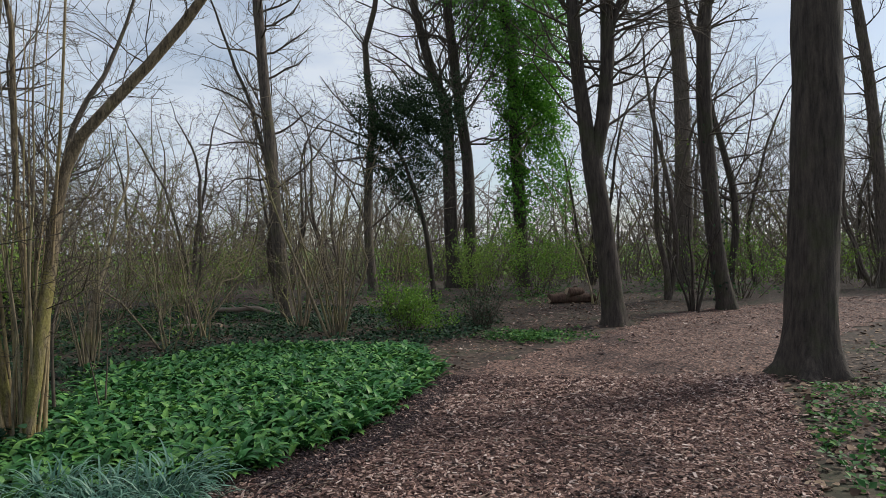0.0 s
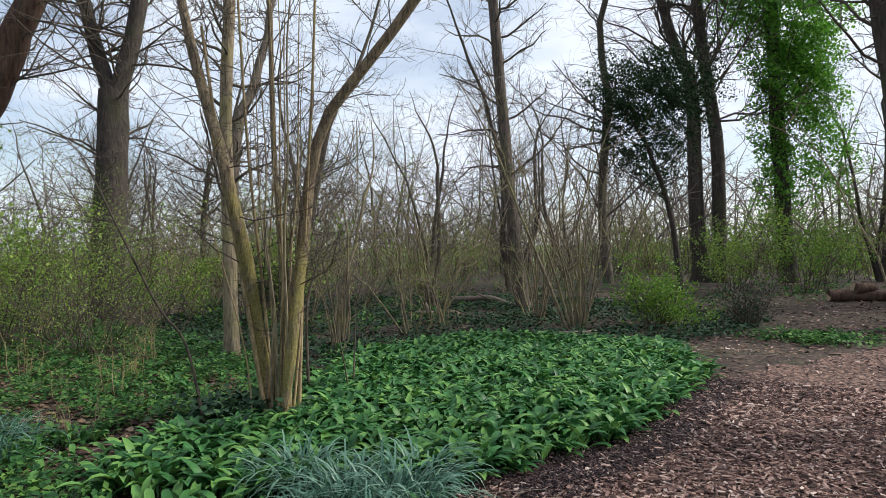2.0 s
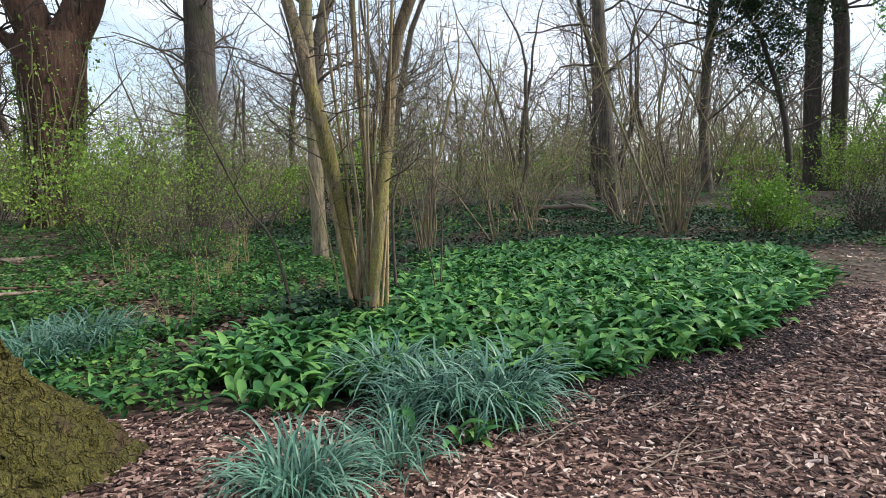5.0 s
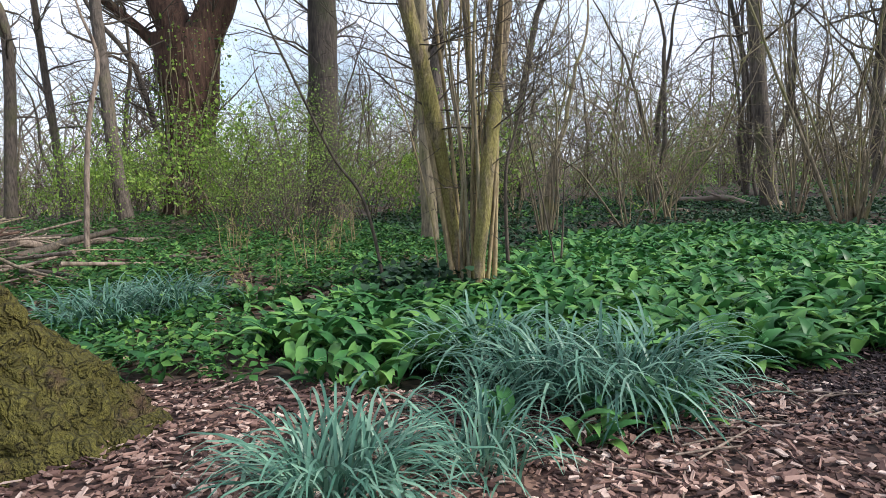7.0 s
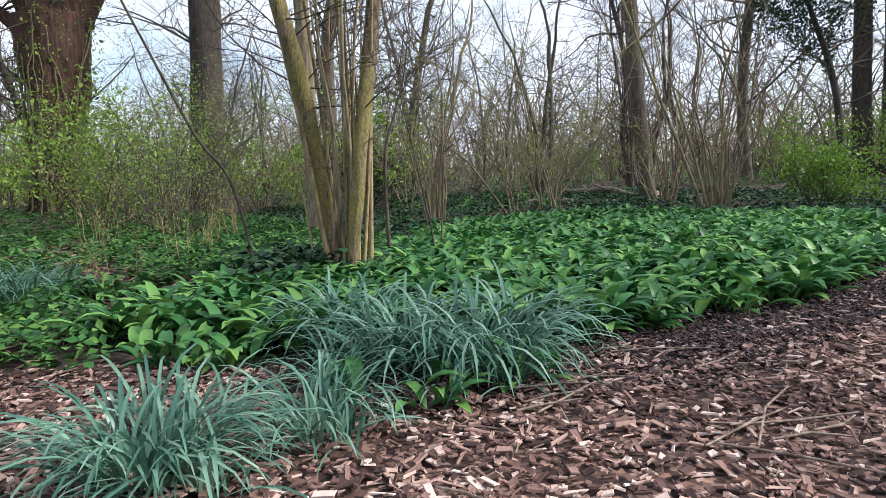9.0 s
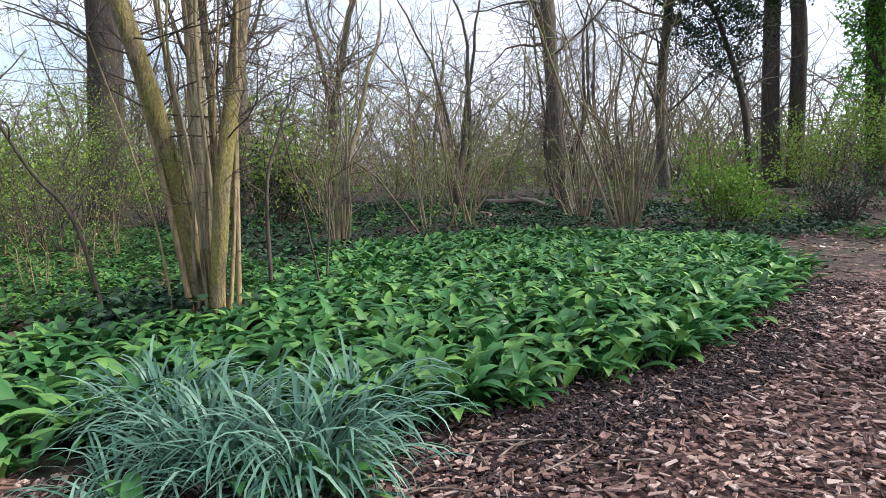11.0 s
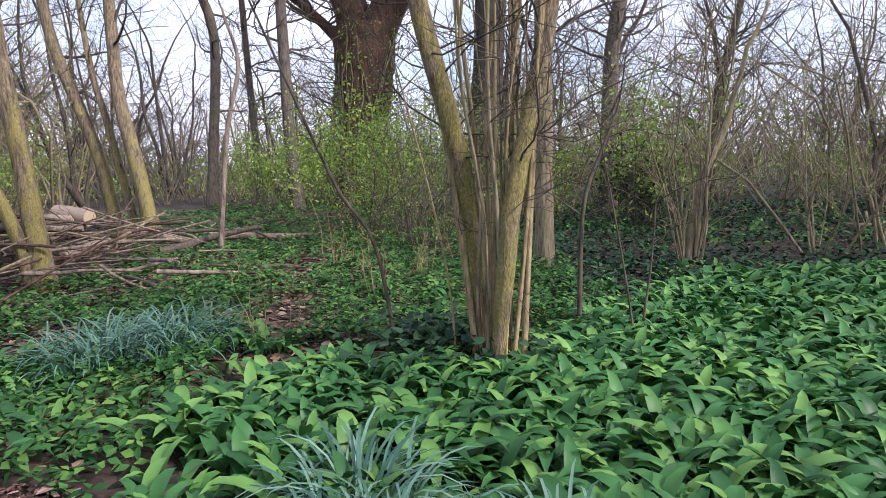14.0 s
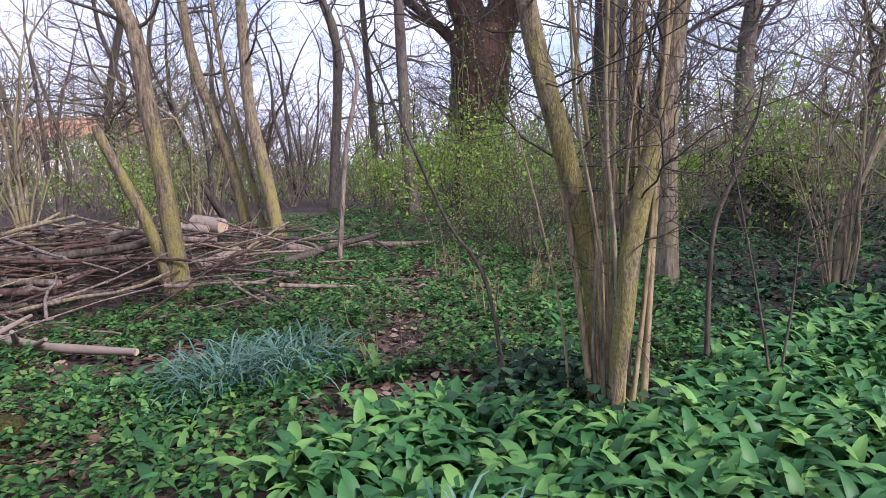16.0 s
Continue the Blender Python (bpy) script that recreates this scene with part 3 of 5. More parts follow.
tree("spreading_tree", "dark tree with long arching bare branches", [[(0.06, 30.0, 0, 0.331), (-0.09, 30.01, 3.31, 0.293), (-0.19, 30.02, 7.9, 0.255), (-0.79, 30.02, 9.7, 0.217), (-1.51, 30.02, 12.51, 0.178)]],
     18, 6, M_BARK_DARK, nb=46, zmin=6, blen=6.0, side=0.7, kids=7, thick=0.06)
tree("spreading_tree", "dark slender tree close to its twin", [[(0.77, 30.0, 0, 0.28), (0.74, 30.02, 5.33, 0.255), (0.38, 30.02, 8.4, 0.229), (0.01, 30.03, 11.97, 0.204)]], 18, 7, M_BARK_DARK, nb=34, zmin=6, blen=5, side=0.7, kids=7, thick=0.05)
tree("straight_tree", "slim grey-brown tree rising straight out of the ivy", [[(-4.44, 18.3, 0, 0.182), (-4.71, 18.3, 2.5, 0.164), (-4.94, 18.31, 5.54, 0.146), (-5.15, 18.32, 8.57, 0.129)]], 13, 8, nb=30, zmin=3.0, blen=2.4, flare=0.4)
tree("slim_tree", "slim smooth tree behind the hazel clump", [[(-7.01, 10.09, 0, 0.113), (-7.04, 10.1, 2.03, 0.104), (-7.05, 10.11, 3.77, 0.096), (-6.97, 10.15, 5.51, 0.087)]], 9, 9, M_HAZEL_BG, nb=26, zmin=2.4, blen=2.0)
tree("big_tree", "big brown tree with rugged bark among spring shrubs", [
    [(-13.98, 13.88, 0, 0.40), (-14.08, 14.13, 2.25, 0.385), (-14.2, 14.4, 4.42, 0.37), (-14.31, 14.56, 5.87, 0.36)],
    [(-14.31, 14.56, 5.6, 0.22), (-14.9, 14.6, 7.0, 0.19), (-15.3, 14.6, 8.4, 0.16)], [(-14.31, 14.56, 5.6, 0.25), (-14.0, 14.9, 7.2, 0.22), (-13.8, 15.1, 8.8, 0.2)]], 15, 10, M_BARK_DARK, nb=38, zmin=4, blen=3, sides=16)
old = tree("old_tree", "old thick tree with red-brown bark, clad in ivy stems", [
    [(-17.83, 12.28, 0, 0.66), (-17.85, 12.45, 1.4, 0.60), (-17.88, 12.63, 2.86, 0.68), (-17.96, 12.75, 4.1, 0.84), (-18.04, 12.83, 5.04, 0.90)],
    [(-18.1, 12.78, 4.5, 0.56), (-18.7, 12.45, 6.46, 0.44), (-19.2, 12.25, 7.88, 0.36)], [(-17.9, 12.9, 4.5, 0.58), (-17.35, 13.5, 6.09, 0.46), (-17.05, 13.95, 7.63, 0.38)],
    [(-18.39, 12.49, 4.5, 0.18), (-18.95, 11.95, 5.3, 0.15), (-19.5, 11.3, 6.1, 0.12)]], 16, 11, M_BARK_RED, nb=34, zmin=1.6, blen=3, sides=24, flare=0.2, ivy=500)


def climbing_vines(root, seed, count, height, radius):
    """Ivy stems that wind up a trunk, with loose sprays of yellow-green leaves."""
    rng = np.random.default_rng(seed)
    sprays = []
    for k in range(count):
        a, turn, h = rng.uniform(0, 2 * math.pi), rng.normal(0, 0.12), height * rng.uniform(0.5, 1.0)
        zs = np.linspace(0.0, h, 16)
        ang = a + turn * zs + np.cumsum(rng.normal(0, 0.05, 16))
        r = np.interp(zs, [0, 0.3, 1.4, 2.9, 4.1, 6], [radius * 1.3, radius * 1.1, radius, radius * 1.1, radius * 1.35, radius * 1.5]) + 0.04 + 0.03 * np.sin(zs * 3 + a)
        pts = np.stack([-0.02 * zs + r * np.cos(ang), 0.11 * zs + r * np.sin(ang), zs], -1)
        g = Geo()
        g.tube(pts, np.linspace(0.035, 0.014, 16) * rng.uniform(0.6, 1.4), 5, cap=False)
        part("vine", g, M_HAZEL_BG, root, "brown ivy stem")
        sprays.append(pts[2:])
    P = np.vstack(sprays)
    pick = rng.integers(0, len(P), 1700)
    lg = Geo()
    lg.scatter(IVY_V, IVY_F, turns(rng, 1700, rng.uniform(0.05, 0.11, 1700), 0.9), P[pick] * np.array([1.06, 1.06, 1]) + rng.normal(0, 0.14, (1700, 3)))
    tagged(part("vine_leaves", lg, M_SPRING, root, "yellow-green ivy leaves"), kind="stuff")


IVY_V = [(0, 0, 0), (0.45, 0.12, 0.04), (0.34, 0.55, 0.03), (0, 1.0, -0.04), (-0.34, 0.55, 0.03), (-0.45, 0.12, 0.04)]
IVY_F = [(0, 1, 2, 3), (0, 3, 4, 5)]
climbing_vines(old, 12, 26, 5.5, 0.60)
tree("grey_tree", "grey tree beyond the hazel clump", [[(-11.69, 15.91, 0, 0.207), (-11.85, 16.07, 1.69, 0.195), (-12.03, 16.32, 3.5, 0.183), (-12.11, 16.6, 4.7, 0.171)]], 13, 12, nb=30, zmin=3.5, blen=2.6)
tree("twin_stemmed_tree", "pair of leaning mossy stems beside the brush pile, one broken", [
    [(-9.40, 4.77, 0.00, 0.130), (-9.42, 4.72, 0.89, 0.110), (-9.45, 4.68, 1.56, 0.100), (-9.49, 4.59, 2.42, 0.095), (-9.53, 4.54, 3.13, 0.090), (-9.57, 4.42, 3.48, 0.088)],
    [(-9.39, 4.66, -0.10, 0.085), (-9.37, 4.58, 0.56, 0.072), (-9.32, 4.42, 1.12, 0.066), (-9.25, 4.22, 1.65, 0.062), (-9.19, 4.09, 2.01, 0.055), (-9.18, 4.05, 2.12, 0.030)]], 8, 13, M_HAZEL, nb=9, zmin=3.2, blen=1.6, sides=14, broken=(1,))
for k, (limb, top) in enumerate([
        ([(-15.92, 6.0, 0, 0.139), (-16.21, 5.76, 1.69, 0.126), (-16.75, 5.19, 3.85, 0.114), (-17.03, 5.03, 5.37, 0.101)], 10),
        ([(-14.94, 6.56, 0, 0.156), (-15.23, 6.35, 1.65, 0.14), (-15.49, 6.19, 2.98, 0.124), (-15.81, 6.21, 5.13, 0.108)], 11),
        ([(-15.36, 6.31, 0, 0.086), (-15.74, 6.01, 2.04, 0.074), (-16.03, 5.78, 3.39, 0.061), (-16.35, 5.66, 5.23, 0.049)], 8)]):
    tree("leaning_tree", "leaning yellowish-brown young tree behind the brush pile", [limb], top, 20 + k, M_HAZEL, nb=12, zmin=2.6, blen=1.8, group="leaning trees behind the pile")
tree("dead_pole", "thin pale dead stem standing in the undergrowth", [[(-11.09, 7.03, 0, 0.041), (-11.29, 7.32, 1.85, 0.036), (-11.35, 7.58, 2.91, 0.032), (-11.51, 7.46, 3.64, 0.02)]], 4.2, 24, M_DEAD, nb=6, zmin=1.9, blen=0.9)
for k, limb in enumerate([[(-16.96, 10.24, 0, 0.178), (-17.36, 10.24, 2.54, 0.156), (-17.81, 10.36, 5.78, 0.134)], [(-21.06, 10.39, 0, 0.128), (-21.42, 10.41, 2.62, 0.109), (-22.04, 10.44, 6.79, 0.091)],
                          [(-20.05, 8.68, 0, 0.152), (-20.49, 9.2, 4.75, 0.135), (-20.84, 8.93, 6.44, 0.118)]]):
    tree("slim_tree", "slim grey-brown woodland tree with fine twigs", [limb], 12, 26 + k, nb=22, zmin=2.4, blen=2.4)

# the hazel stool in the ramsons
coppice = tree("hazel_coppice", "hazel coppice with two thick mossy stems and many poles", [
    [(-4.18, 7.27, 0, 0.054), (-4.28, 7.29, 0.3, 0.054), (-4.36, 7.32, 0.65, 0.062), (-4.42, 7.28, 1.1, 0.066), (-4.40, 7.14, 1.6, 0.066), (-4.42, 7.0, 2.1, 0.063), (-4.52, 6.96, 2.6, 0.058), (-5.0, 7.15, 3.7, 0.050), (-5.28, 7.29, 4.4, 0.045)],
    [(-4.11, 7.25, -0.1, 0.050), (-4.07, 7.26, 0.25, 0.050), (-4.00, 7.26, 0.65, 0.056), (-3.95, 7.28, 1.1, 0.058), (-3.97, 7.44, 1.6, 0.059), (-3.99, 7.58, 2.1, 0.058), (-3.93, 7.63, 2.6, 0.056), (-3.74, 7.68, 3.07, 0.055), (-3.29, 7.8, 3.6, 0.057), (-2.8, 7.93, 4.25, 0.052)],
    [(-4.15, 7.32, -0.1, 0.032), (-4.22, 7.5, 1.2, 0.028), (-4.45, 7.7, 2.6, 0.030), (-4.5, 7.75, 4.2, 0.026)]],
    7, 31, M_HAZEL, nb=34, zmin=1.3, blen=1.5, flare=0.12, kids=5, thick=0.008)


def hazel_poles(root, count, seed):
    """Straight poles out of the stool, some split and pale at the foot, with short twigs."""
    rng = np.random.default_rng(seed)
    mid = np.array([-4.14, 7.27, 0]) - np.array(root.location) * np.array([1, 1, 0])
    for k in range(count):
        a = rng.uniform(0, 2 * math.pi)
        base = mid + np.array([math.cos(a) * 0.12, math.sin(a) * 0.10, -0.06]) * rng.uniform(0.2, 1.0)
        h = rng.uniform(2.2, 5.4)
        lean = np.array([math.cos(a), math.sin(a), 0]) * rng.uniform(0.0, 0.08) * h + np.array([rng.normal(0, 0.03), rng.normal(0, 0.03), 0]) * h
        line = [base + lean * u ** 1.15 + np.array([0, 0, h * u]) + rng.normal(0, 0.008 * h, 3) * math.sin(math.pi * u) for u in np.linspace(0, 1, 7)]
        pts = smooth_line(line, 14)
        r = rng.uniform(0.007, 0.015) * (0.55 + 0.1 * h)
        g = Geo()
        g.tube(pts, r * np.linspace(1.1, 0.3, 14), 7, cap=False)
        pole = part("pole", g, M_POLE if k % 2 == 0 else M_HAZEL_BG, root)
        tw = Geo()
        for _ in range(4):
            i, b = rng.integers(3, 13), rng.uniform(0, 2 * math.pi)
            grow(tw, pts[i], (math.cos(b), math.sin(b), rng.uniform(-0.1, 0.9)), rng.uniform(0.3, 0.8), r * 0.32, rng, 1, 4, 0.04, 0.3)
        tagged(part("twig", tw, M_TWIG, pole), kind="stuff")
    for k in range(11):
        a = rng.uniform(0, 2 * math.pi)
        p = mid + np.array([math.cos(a) * 0.115, math.sin(a) * 0.10, -0.08])
        h = rng.uniform(0.16, 0.62)
        q = p + np.array([rng.normal(0, 0.02), rng.normal(0, 0.02), h])
        g = Geo()
        g.tube([p, p * 0.5 + q * 0.5 + rng.normal(0, 0.006, 3), q], [0.030, 0.022, 0.008], 5)
        part("splinter", g, M_SPLIT, root, "split orange-brown stump wood", smooth=False)
    g = Geo()
    ang = np.linspace(0, 2 * math.pi, 20, endpoint=False)
    ring = []
    for z, r in ((-0.1, 0.17), (0.0, 0.13), (0.08, 0.10), (0.14, 0.07), (0.15, 0.02)):
        w = r * (1 + 0.18 * np.sin(5 * ang + 20 * z) + 0.1 * np.sin(9 * ang))
        ring.append(np.stack([mid[0] + w * np.cos(ang), mid[1] + 0.8 * w * np.sin(ang), z + 0.02 * np.sin(7 * ang)], -1))
    i, j = np.meshgrid(np.arange(4), np.arange(20), indexing="ij")
    g.add(np.array(ring), np.stack([i * 20 + j, i * 20 + (j + 1) % 20, (i + 1) * 20 + (j + 1) % 20, (i + 1) * 20 + j], -1).reshape(-1, 4))
    part("stool", g, M_BARK_DARK, root, "dark gnarled stool")


hazel_poles(coppice, 15, 32)
for line, r in (([(-4.02, 7.40, -0.05), (-4.00, 7.44, 0.8), (-3.98, 7.50, 1.8), (-3.93, 7.62, 3.2), (-3.90, 7.70, 4.6)], 0.022),
                ([(-4.06, 7.34, -0.05), (-3.99, 7.40, 0.8), (-3.94, 7.46, 1.8), (-3.85, 7.50, 3.2)], 0.017),
                ([(-4.24, 7.22, -0.05), (-4.36, 7.22, 0.6), (-4.46, 7.16, 1.4), (-4.56, 7.04, 2.4), (-4.7, 6.95, 3.8)], 0.026),
                ([(-4.22, 7.30, -0.05), (-4.30, 7.34, 0.6), (-4.34, 7.30, 1.4), (-4.36, 7.16, 2.6), (-4.4, 7.1, 4.2)], 0.020),
                ([(-4.33, 7.11, -0.05), (-4.36, 7.08, 0.6), (-4.46, 6.98, 1.3), (-4.60, 6.86, 2.0)], 0.009)):
    g = Geo()
    g.tube(smooth_line([np.array(p) - np.array(coppice.location) for p in line], 16), np.linspace(r, r * 0.55, 16), 8, cap=False)
    part("pole", g, M_POLE, coppice, "pale straight hazel pole")

for limb, seed, nb in [([[(-4.67, 6.88, 0, 0.015), (-4.81, 6.79, 0.78, 0.013), (-4.95, 6.59, 1.19, 0.011), (-5.15, 6.34, 1.93, 0.009), (-5.28, 6.18, 2.42, 0.007)]], 41, 8),
                       ([[(-4.48, 8.3, 0, 0.022), (-4.57, 8.42, 0.93, 0.018), (-4.57, 8.61, 1.39, 0.014), (-4.56, 8.76, 1.7, 0.008)]], 42, 8),
                       ([[(-3.99, 8.41, 0, 0.011), (-4.08, 8.36, 0.51, 0.008), (-4.25, 8.29, 1.44, 0.005)], [(-3.99, 8.41, 0, 0.011), (-4.02, 8.54, 0.51, 0.008), (-4.04, 8.6, 0.82, 0.005)]], 43, 6)]:
    tree("sapling", "thin dark sapling among the ramsons", limb, 2.6, seed, M_TWIG, nb=nb, zmin=0.7, blen=0.6, depth=1, flare=0.1, sides=6)

# many-stemmed shrubs
stems_clump("hazel_shrub", "many-stemmed brown hazel shrub at the ramsons' edge", (-2.5, 14.9), 18, 4.4, 0.95, 0.028, 51, M_HAZEL_BG, nb=4)
stems_clump("hazel_shrub", "thin upright hazel stems by the straight tree", (-3.5, 16.0), 10, 4.2, 0.5, 0.022, 52, M_HAZEL_BG, nb=4)
stems_clump("hazel_shrub", "pale many-stemmed hazel shrub over dark ivy", (-5.85, 11.3), 16, 3.6, 0.55, 0.02, 53, M_HAZEL_BG, nb=4)
tree("leaning_sapling", "bent brown stem leaning out of a shrub", [[(-5.87, 11.25, 0, 0.05), (-5.88, 11.54, 1.0, 0.042), (-5.84, 11.92, 1.69, 0.036)]], 4.5, 54, M_HAZEL_BG, nb=8, zmin=1.4, blen=1.0)
stems_clump("hazel_shrub", "fan of brown stems beyond the brush pile", (-19.5, 0.9), 12, 6.0, 0.8, 0.06, 55, M_HAZEL_BG, nb=5)
stems_clump("hazel_shrub", "dense upright hazel stems in the middle of the wood", (-8.2, 20.5), 26, 4.2, 0.35, 0.03, 56, M_HAZEL_BG, nb=3)
stems_clump("hazel_shrub", "bent bare shrub under the ivied tree", (6.4, 18.4), 7, 2.8, 1.3, 0.04, 57, M_BARK_DARK, nb=4)

# leafy bushes
bush("green_bush", "low bright green bush at the path's edge", (-1.0, 15.2), 1.1, 1.15, 61, 3800, 0.06, M_BUSH)
bush("green_bush", "loose spring-green shrub by the big tree", (-9.9, 10.0), 1.9, 2.1, 62, 4600, 0.034, M_SPRING, twigs=26, low=0.4, loose=0.16)
bush("green_bush", "spring-green shrub under the old tree", (-11.8, 10.8), 1.8, 2.6, 63, 4600, 0.036, M_SPRING, twigs=26, low=0.4, loose=0.18)
bush("green_bush", "spring-green shrub between tall trunks", (-12.9, 12.2), 1.9, 3.2, 64, 4600, 0.04, M_SPRING, twigs=28, low=0.5, loose=0.2)
for x, y, n, h, seed in ((-7.3, 8.5, 9, 0.9, 610), (-6.7, 7.7, 7, 0.7, 611), (-8.7, 8.0, 8, 1.0, 612), (-7.9, 9.4, 9, 1.1, 613), (-5.6, 6.3, 6, 0.7, 614)):
    stems_clump("dry_shoots", "few thin tan dry shoots in the ground cover", (x, y), n, h, 0.7, 0.006, seed, M_POLE, nb=2, kids=3, group="dry shoots", leaves=60, leaf=0.03, category="plant")
bush("dark_shrub", "dark brushy shrub at the path's edge", (0.6, 15.8), 0.8, 0.9, 65, 900, 0.05, M_IVY, twigs=34)
bush("dark_shrub", "dark evergreen shrub in the undergrowth", (-9.6, 14.6), 0.9, 1.8, 66, 2600, 0.07, M_DARK_LEAF)
bush("green_bush", "green thicket beyond the path", (3.0, 25.0), 2.2, 2.8, 67, 4200, 0.08, M_BUSH, twigs=30)
bush("green_bush", "green thicket beside the path", (9.5, 22.5), 2.0, 2.6, 68, 2600, 0.07, M_BUSH, twigs=30)


def leafy_column(name, label, limb, top, seed, clumps, leaves, leaf, mat, trunk_mat):
    """A tree whose trunk and boughs are hidden under clumps of climbing leaves."""
    root = tree(name, label, [limb], top, seed, trunk_mat, nb=30, zmin=2.0, blen=2.6)
    rng = np.random.default_rng(seed + 500)
    lg = Geo()
    off = np.array(root.location)
    for x, y, z, sx, sz, w in clumps:
        n = int(leaves * w)
        u = rng.normal(0, 1, (n, 3))
        u /= np.linalg.norm(u, axis=1)[:, None]
        u *= rng.uniform(0.25, 1.0, (n, 1)) ** 0.5 * (1 + 0.35 * np.sin(5 * u[:, :1] + 7 * u[:, 2:3] + x))
        pl = np.array([x, y, z]) + u * np.array([sx, sx, sz]) - off
        lg.scatter(LEAF4, LEAF4_F, turns(rng, n, rng.uniform(0.6, 1.3, n) * leaf, 0.8), pl)
    tagged(part("climbing_leaves", lg, mat, root, "dense small leaves"), kind="stuff")
    return root


leafy_column("ivy_clad_tree", "tall tree covered in bright green climbing leaves", [(3.24, 30.0, 0, 0.305), (2.95, 30.01, 5.29, 0.28), (2.78, 30.03, 10.39, 0.254), (2.45, 30.03, 12.94, 0.229)], 19, 71,
             [(2.6, 30, 12.8, 2.2, 2.6, 1.2), (3.6, 30, 10.2, 2.0, 2.2, 1.1), (3.1, 29.6, 7.6, 1.3, 2.2, 0.8), (4.2, 30, 7.2, 1.0, 1.6, 0.45), (2.9, 29.8, 4.4, 0.9, 2.2, 0.35), (1.8, 30, 11.2, 1.3, 1.8, 0.5),
              (4.6, 30, 4.8, 1.2, 1.8, 0.3), (2.2, 30, 15.5, 2.0, 2.0, 0.8), (0.6, 30, 13.4, 1.5, 1.6, 0.45), (4.4, 29.8, 12.4, 1.2, 1.6, 0.35), (3.9, 29.6, 8.8, 1.1, 1.6, 0.4)], 7500, 0.13, M_IVY_TREE, M_BARK_DARK)
leafy_column("holly_tree", "dark twiggy evergreen tree crown over thin stems", [(-0.6, 22.0, 0, 0.09), (-0.9, 22, 2.5, 0.08), (-1.5, 22, 4.5, 0.06)], 7.2, 72,
             [(-1.5, 22, 5.9, 1.5, 0.9, 0.55), (-2.1, 22.3, 4.9, 1.0, 1.2, 0.3), (-0.7, 21.7, 5.2, 1.0, 1.3, 0.3), (-1.4, 22, 4.0, 0.9, 1.2, 0.2), (-1.2, 22, 6.9, 0.8, 0.6, 0.15), (-0.4, 22, 6.3, 1.2, 1.1, 0.3), (-2.3, 22, 6.4, 1.1, 1.0, 0.25)], 11500, 0.08, M_DARK_LEAF, M_BARK_DARK)


# ---- the mossy tree at the path ----
def mossy_tree():
    root = thing("mossy_tree", "old tree foot with broad roots covered in moss", "tree", at=(-4.35, 3.06, -0.02))
    n, m = 260, 112
    zs = np.concatenate([np.linspace(-0.1, 1.6, 96), np.linspace(1.75, 9, m - 96)])
    few = n // 3
    ang = np.concatenate([np.linspace(0.15, 2.1, n - few, endpoint=False), np.linspace(2.1, 0.15 + 2 * math.pi, few, endpoint=False)])
    toes = [(1.13, 1.0, 0.42, 0.95), (-0.1, 0.45, 0.4, 0.4), (2.5, 1.1, 0.26, 0.5), (3.6, 0.45, 0.4, 0.4), (4.8, 0.4, 0.4, 0.4)]
    v = []
    for z in zs:
        r = 0.54 + 0.14 * math.exp(-max(z, 0) / 0.5) + 0 * ang
        for a, reach, w, fade in toes:
            d = (ang - a + math.pi) % (2 * math.pi) - math.pi
            r = r + reach * math.exp(-max(z, 0) / fade) * np.exp(-(d / w) ** 2)
        r = r + 0.030 * np.sin(11 * ang + 2.2 * z) * np.exp(-0.2 * abs(z)) + 0.018 * np.sin(23 * ang - 5 * z + np.sin(6 * z)) + 0.012 * np.sin(37 * ang + 9 * z)
        v.append(np.stack([r * np.cos(ang), r * np.sin(ang), np.full(n, z)], -1))
    v = np.array(v)
    out = np.cross(np.roll(v, -1, 1) - np.roll(v, 1, 1), np.gradient(v, axis=0))
    out /= np.linalg.norm(out, axis=2)[..., None] + 1e-9
    for i in range(m):
        for k in range(n):
            x, y, z = v[i, k]
            warp = 0.06 * noise.noise((x * 7, y * 7, z * 7))
            ridge = 1 - abs(noise.noise(((x + warp) * 11, (y - warp) * 11, (z + warp) * 5.5))) * 2.6
            crack = 1 - abs(noise.noise((x * 6 + 9, y * 6, (z + warp) * 13))) * 4.0
            v[i, k] += out[i, k] * (0.05 * noise.noise((x * 3, y * 3, z * 3)) - 0.055 * max(ridge, 0) ** 2 - 0.03 * max(crack, 0) ** 2 + 0.012 * noise.noise((x * 30, y * 30, z * 30)))
    g = Geo()
    i, j = np.meshgrid(np.arange(m - 1), np.arange(n), indexing="ij")
    g.add(v, np.stack([i * n + j, i * n + (j + 1) % n, (i + 1) * n + (j + 1) % n, (i + 1) * n + j], -1).reshape(-1, 4))
    part("trunk", g, M_MOSS, root)
    rng = np.random.default_rng(81)
    for _ in range(14):
        tw = Geo()
        a = rng.uniform(0, 2 * math.pi)
        grow(tw, (0, 0, rng.uniform(6.5, 9)), (math.cos(a), math.sin(a), 0.8), rng.uniform(2, 4), 0.12, rng, 2, 5)
        part("branch", tw, M_TWIG, root)


mossy_tree()


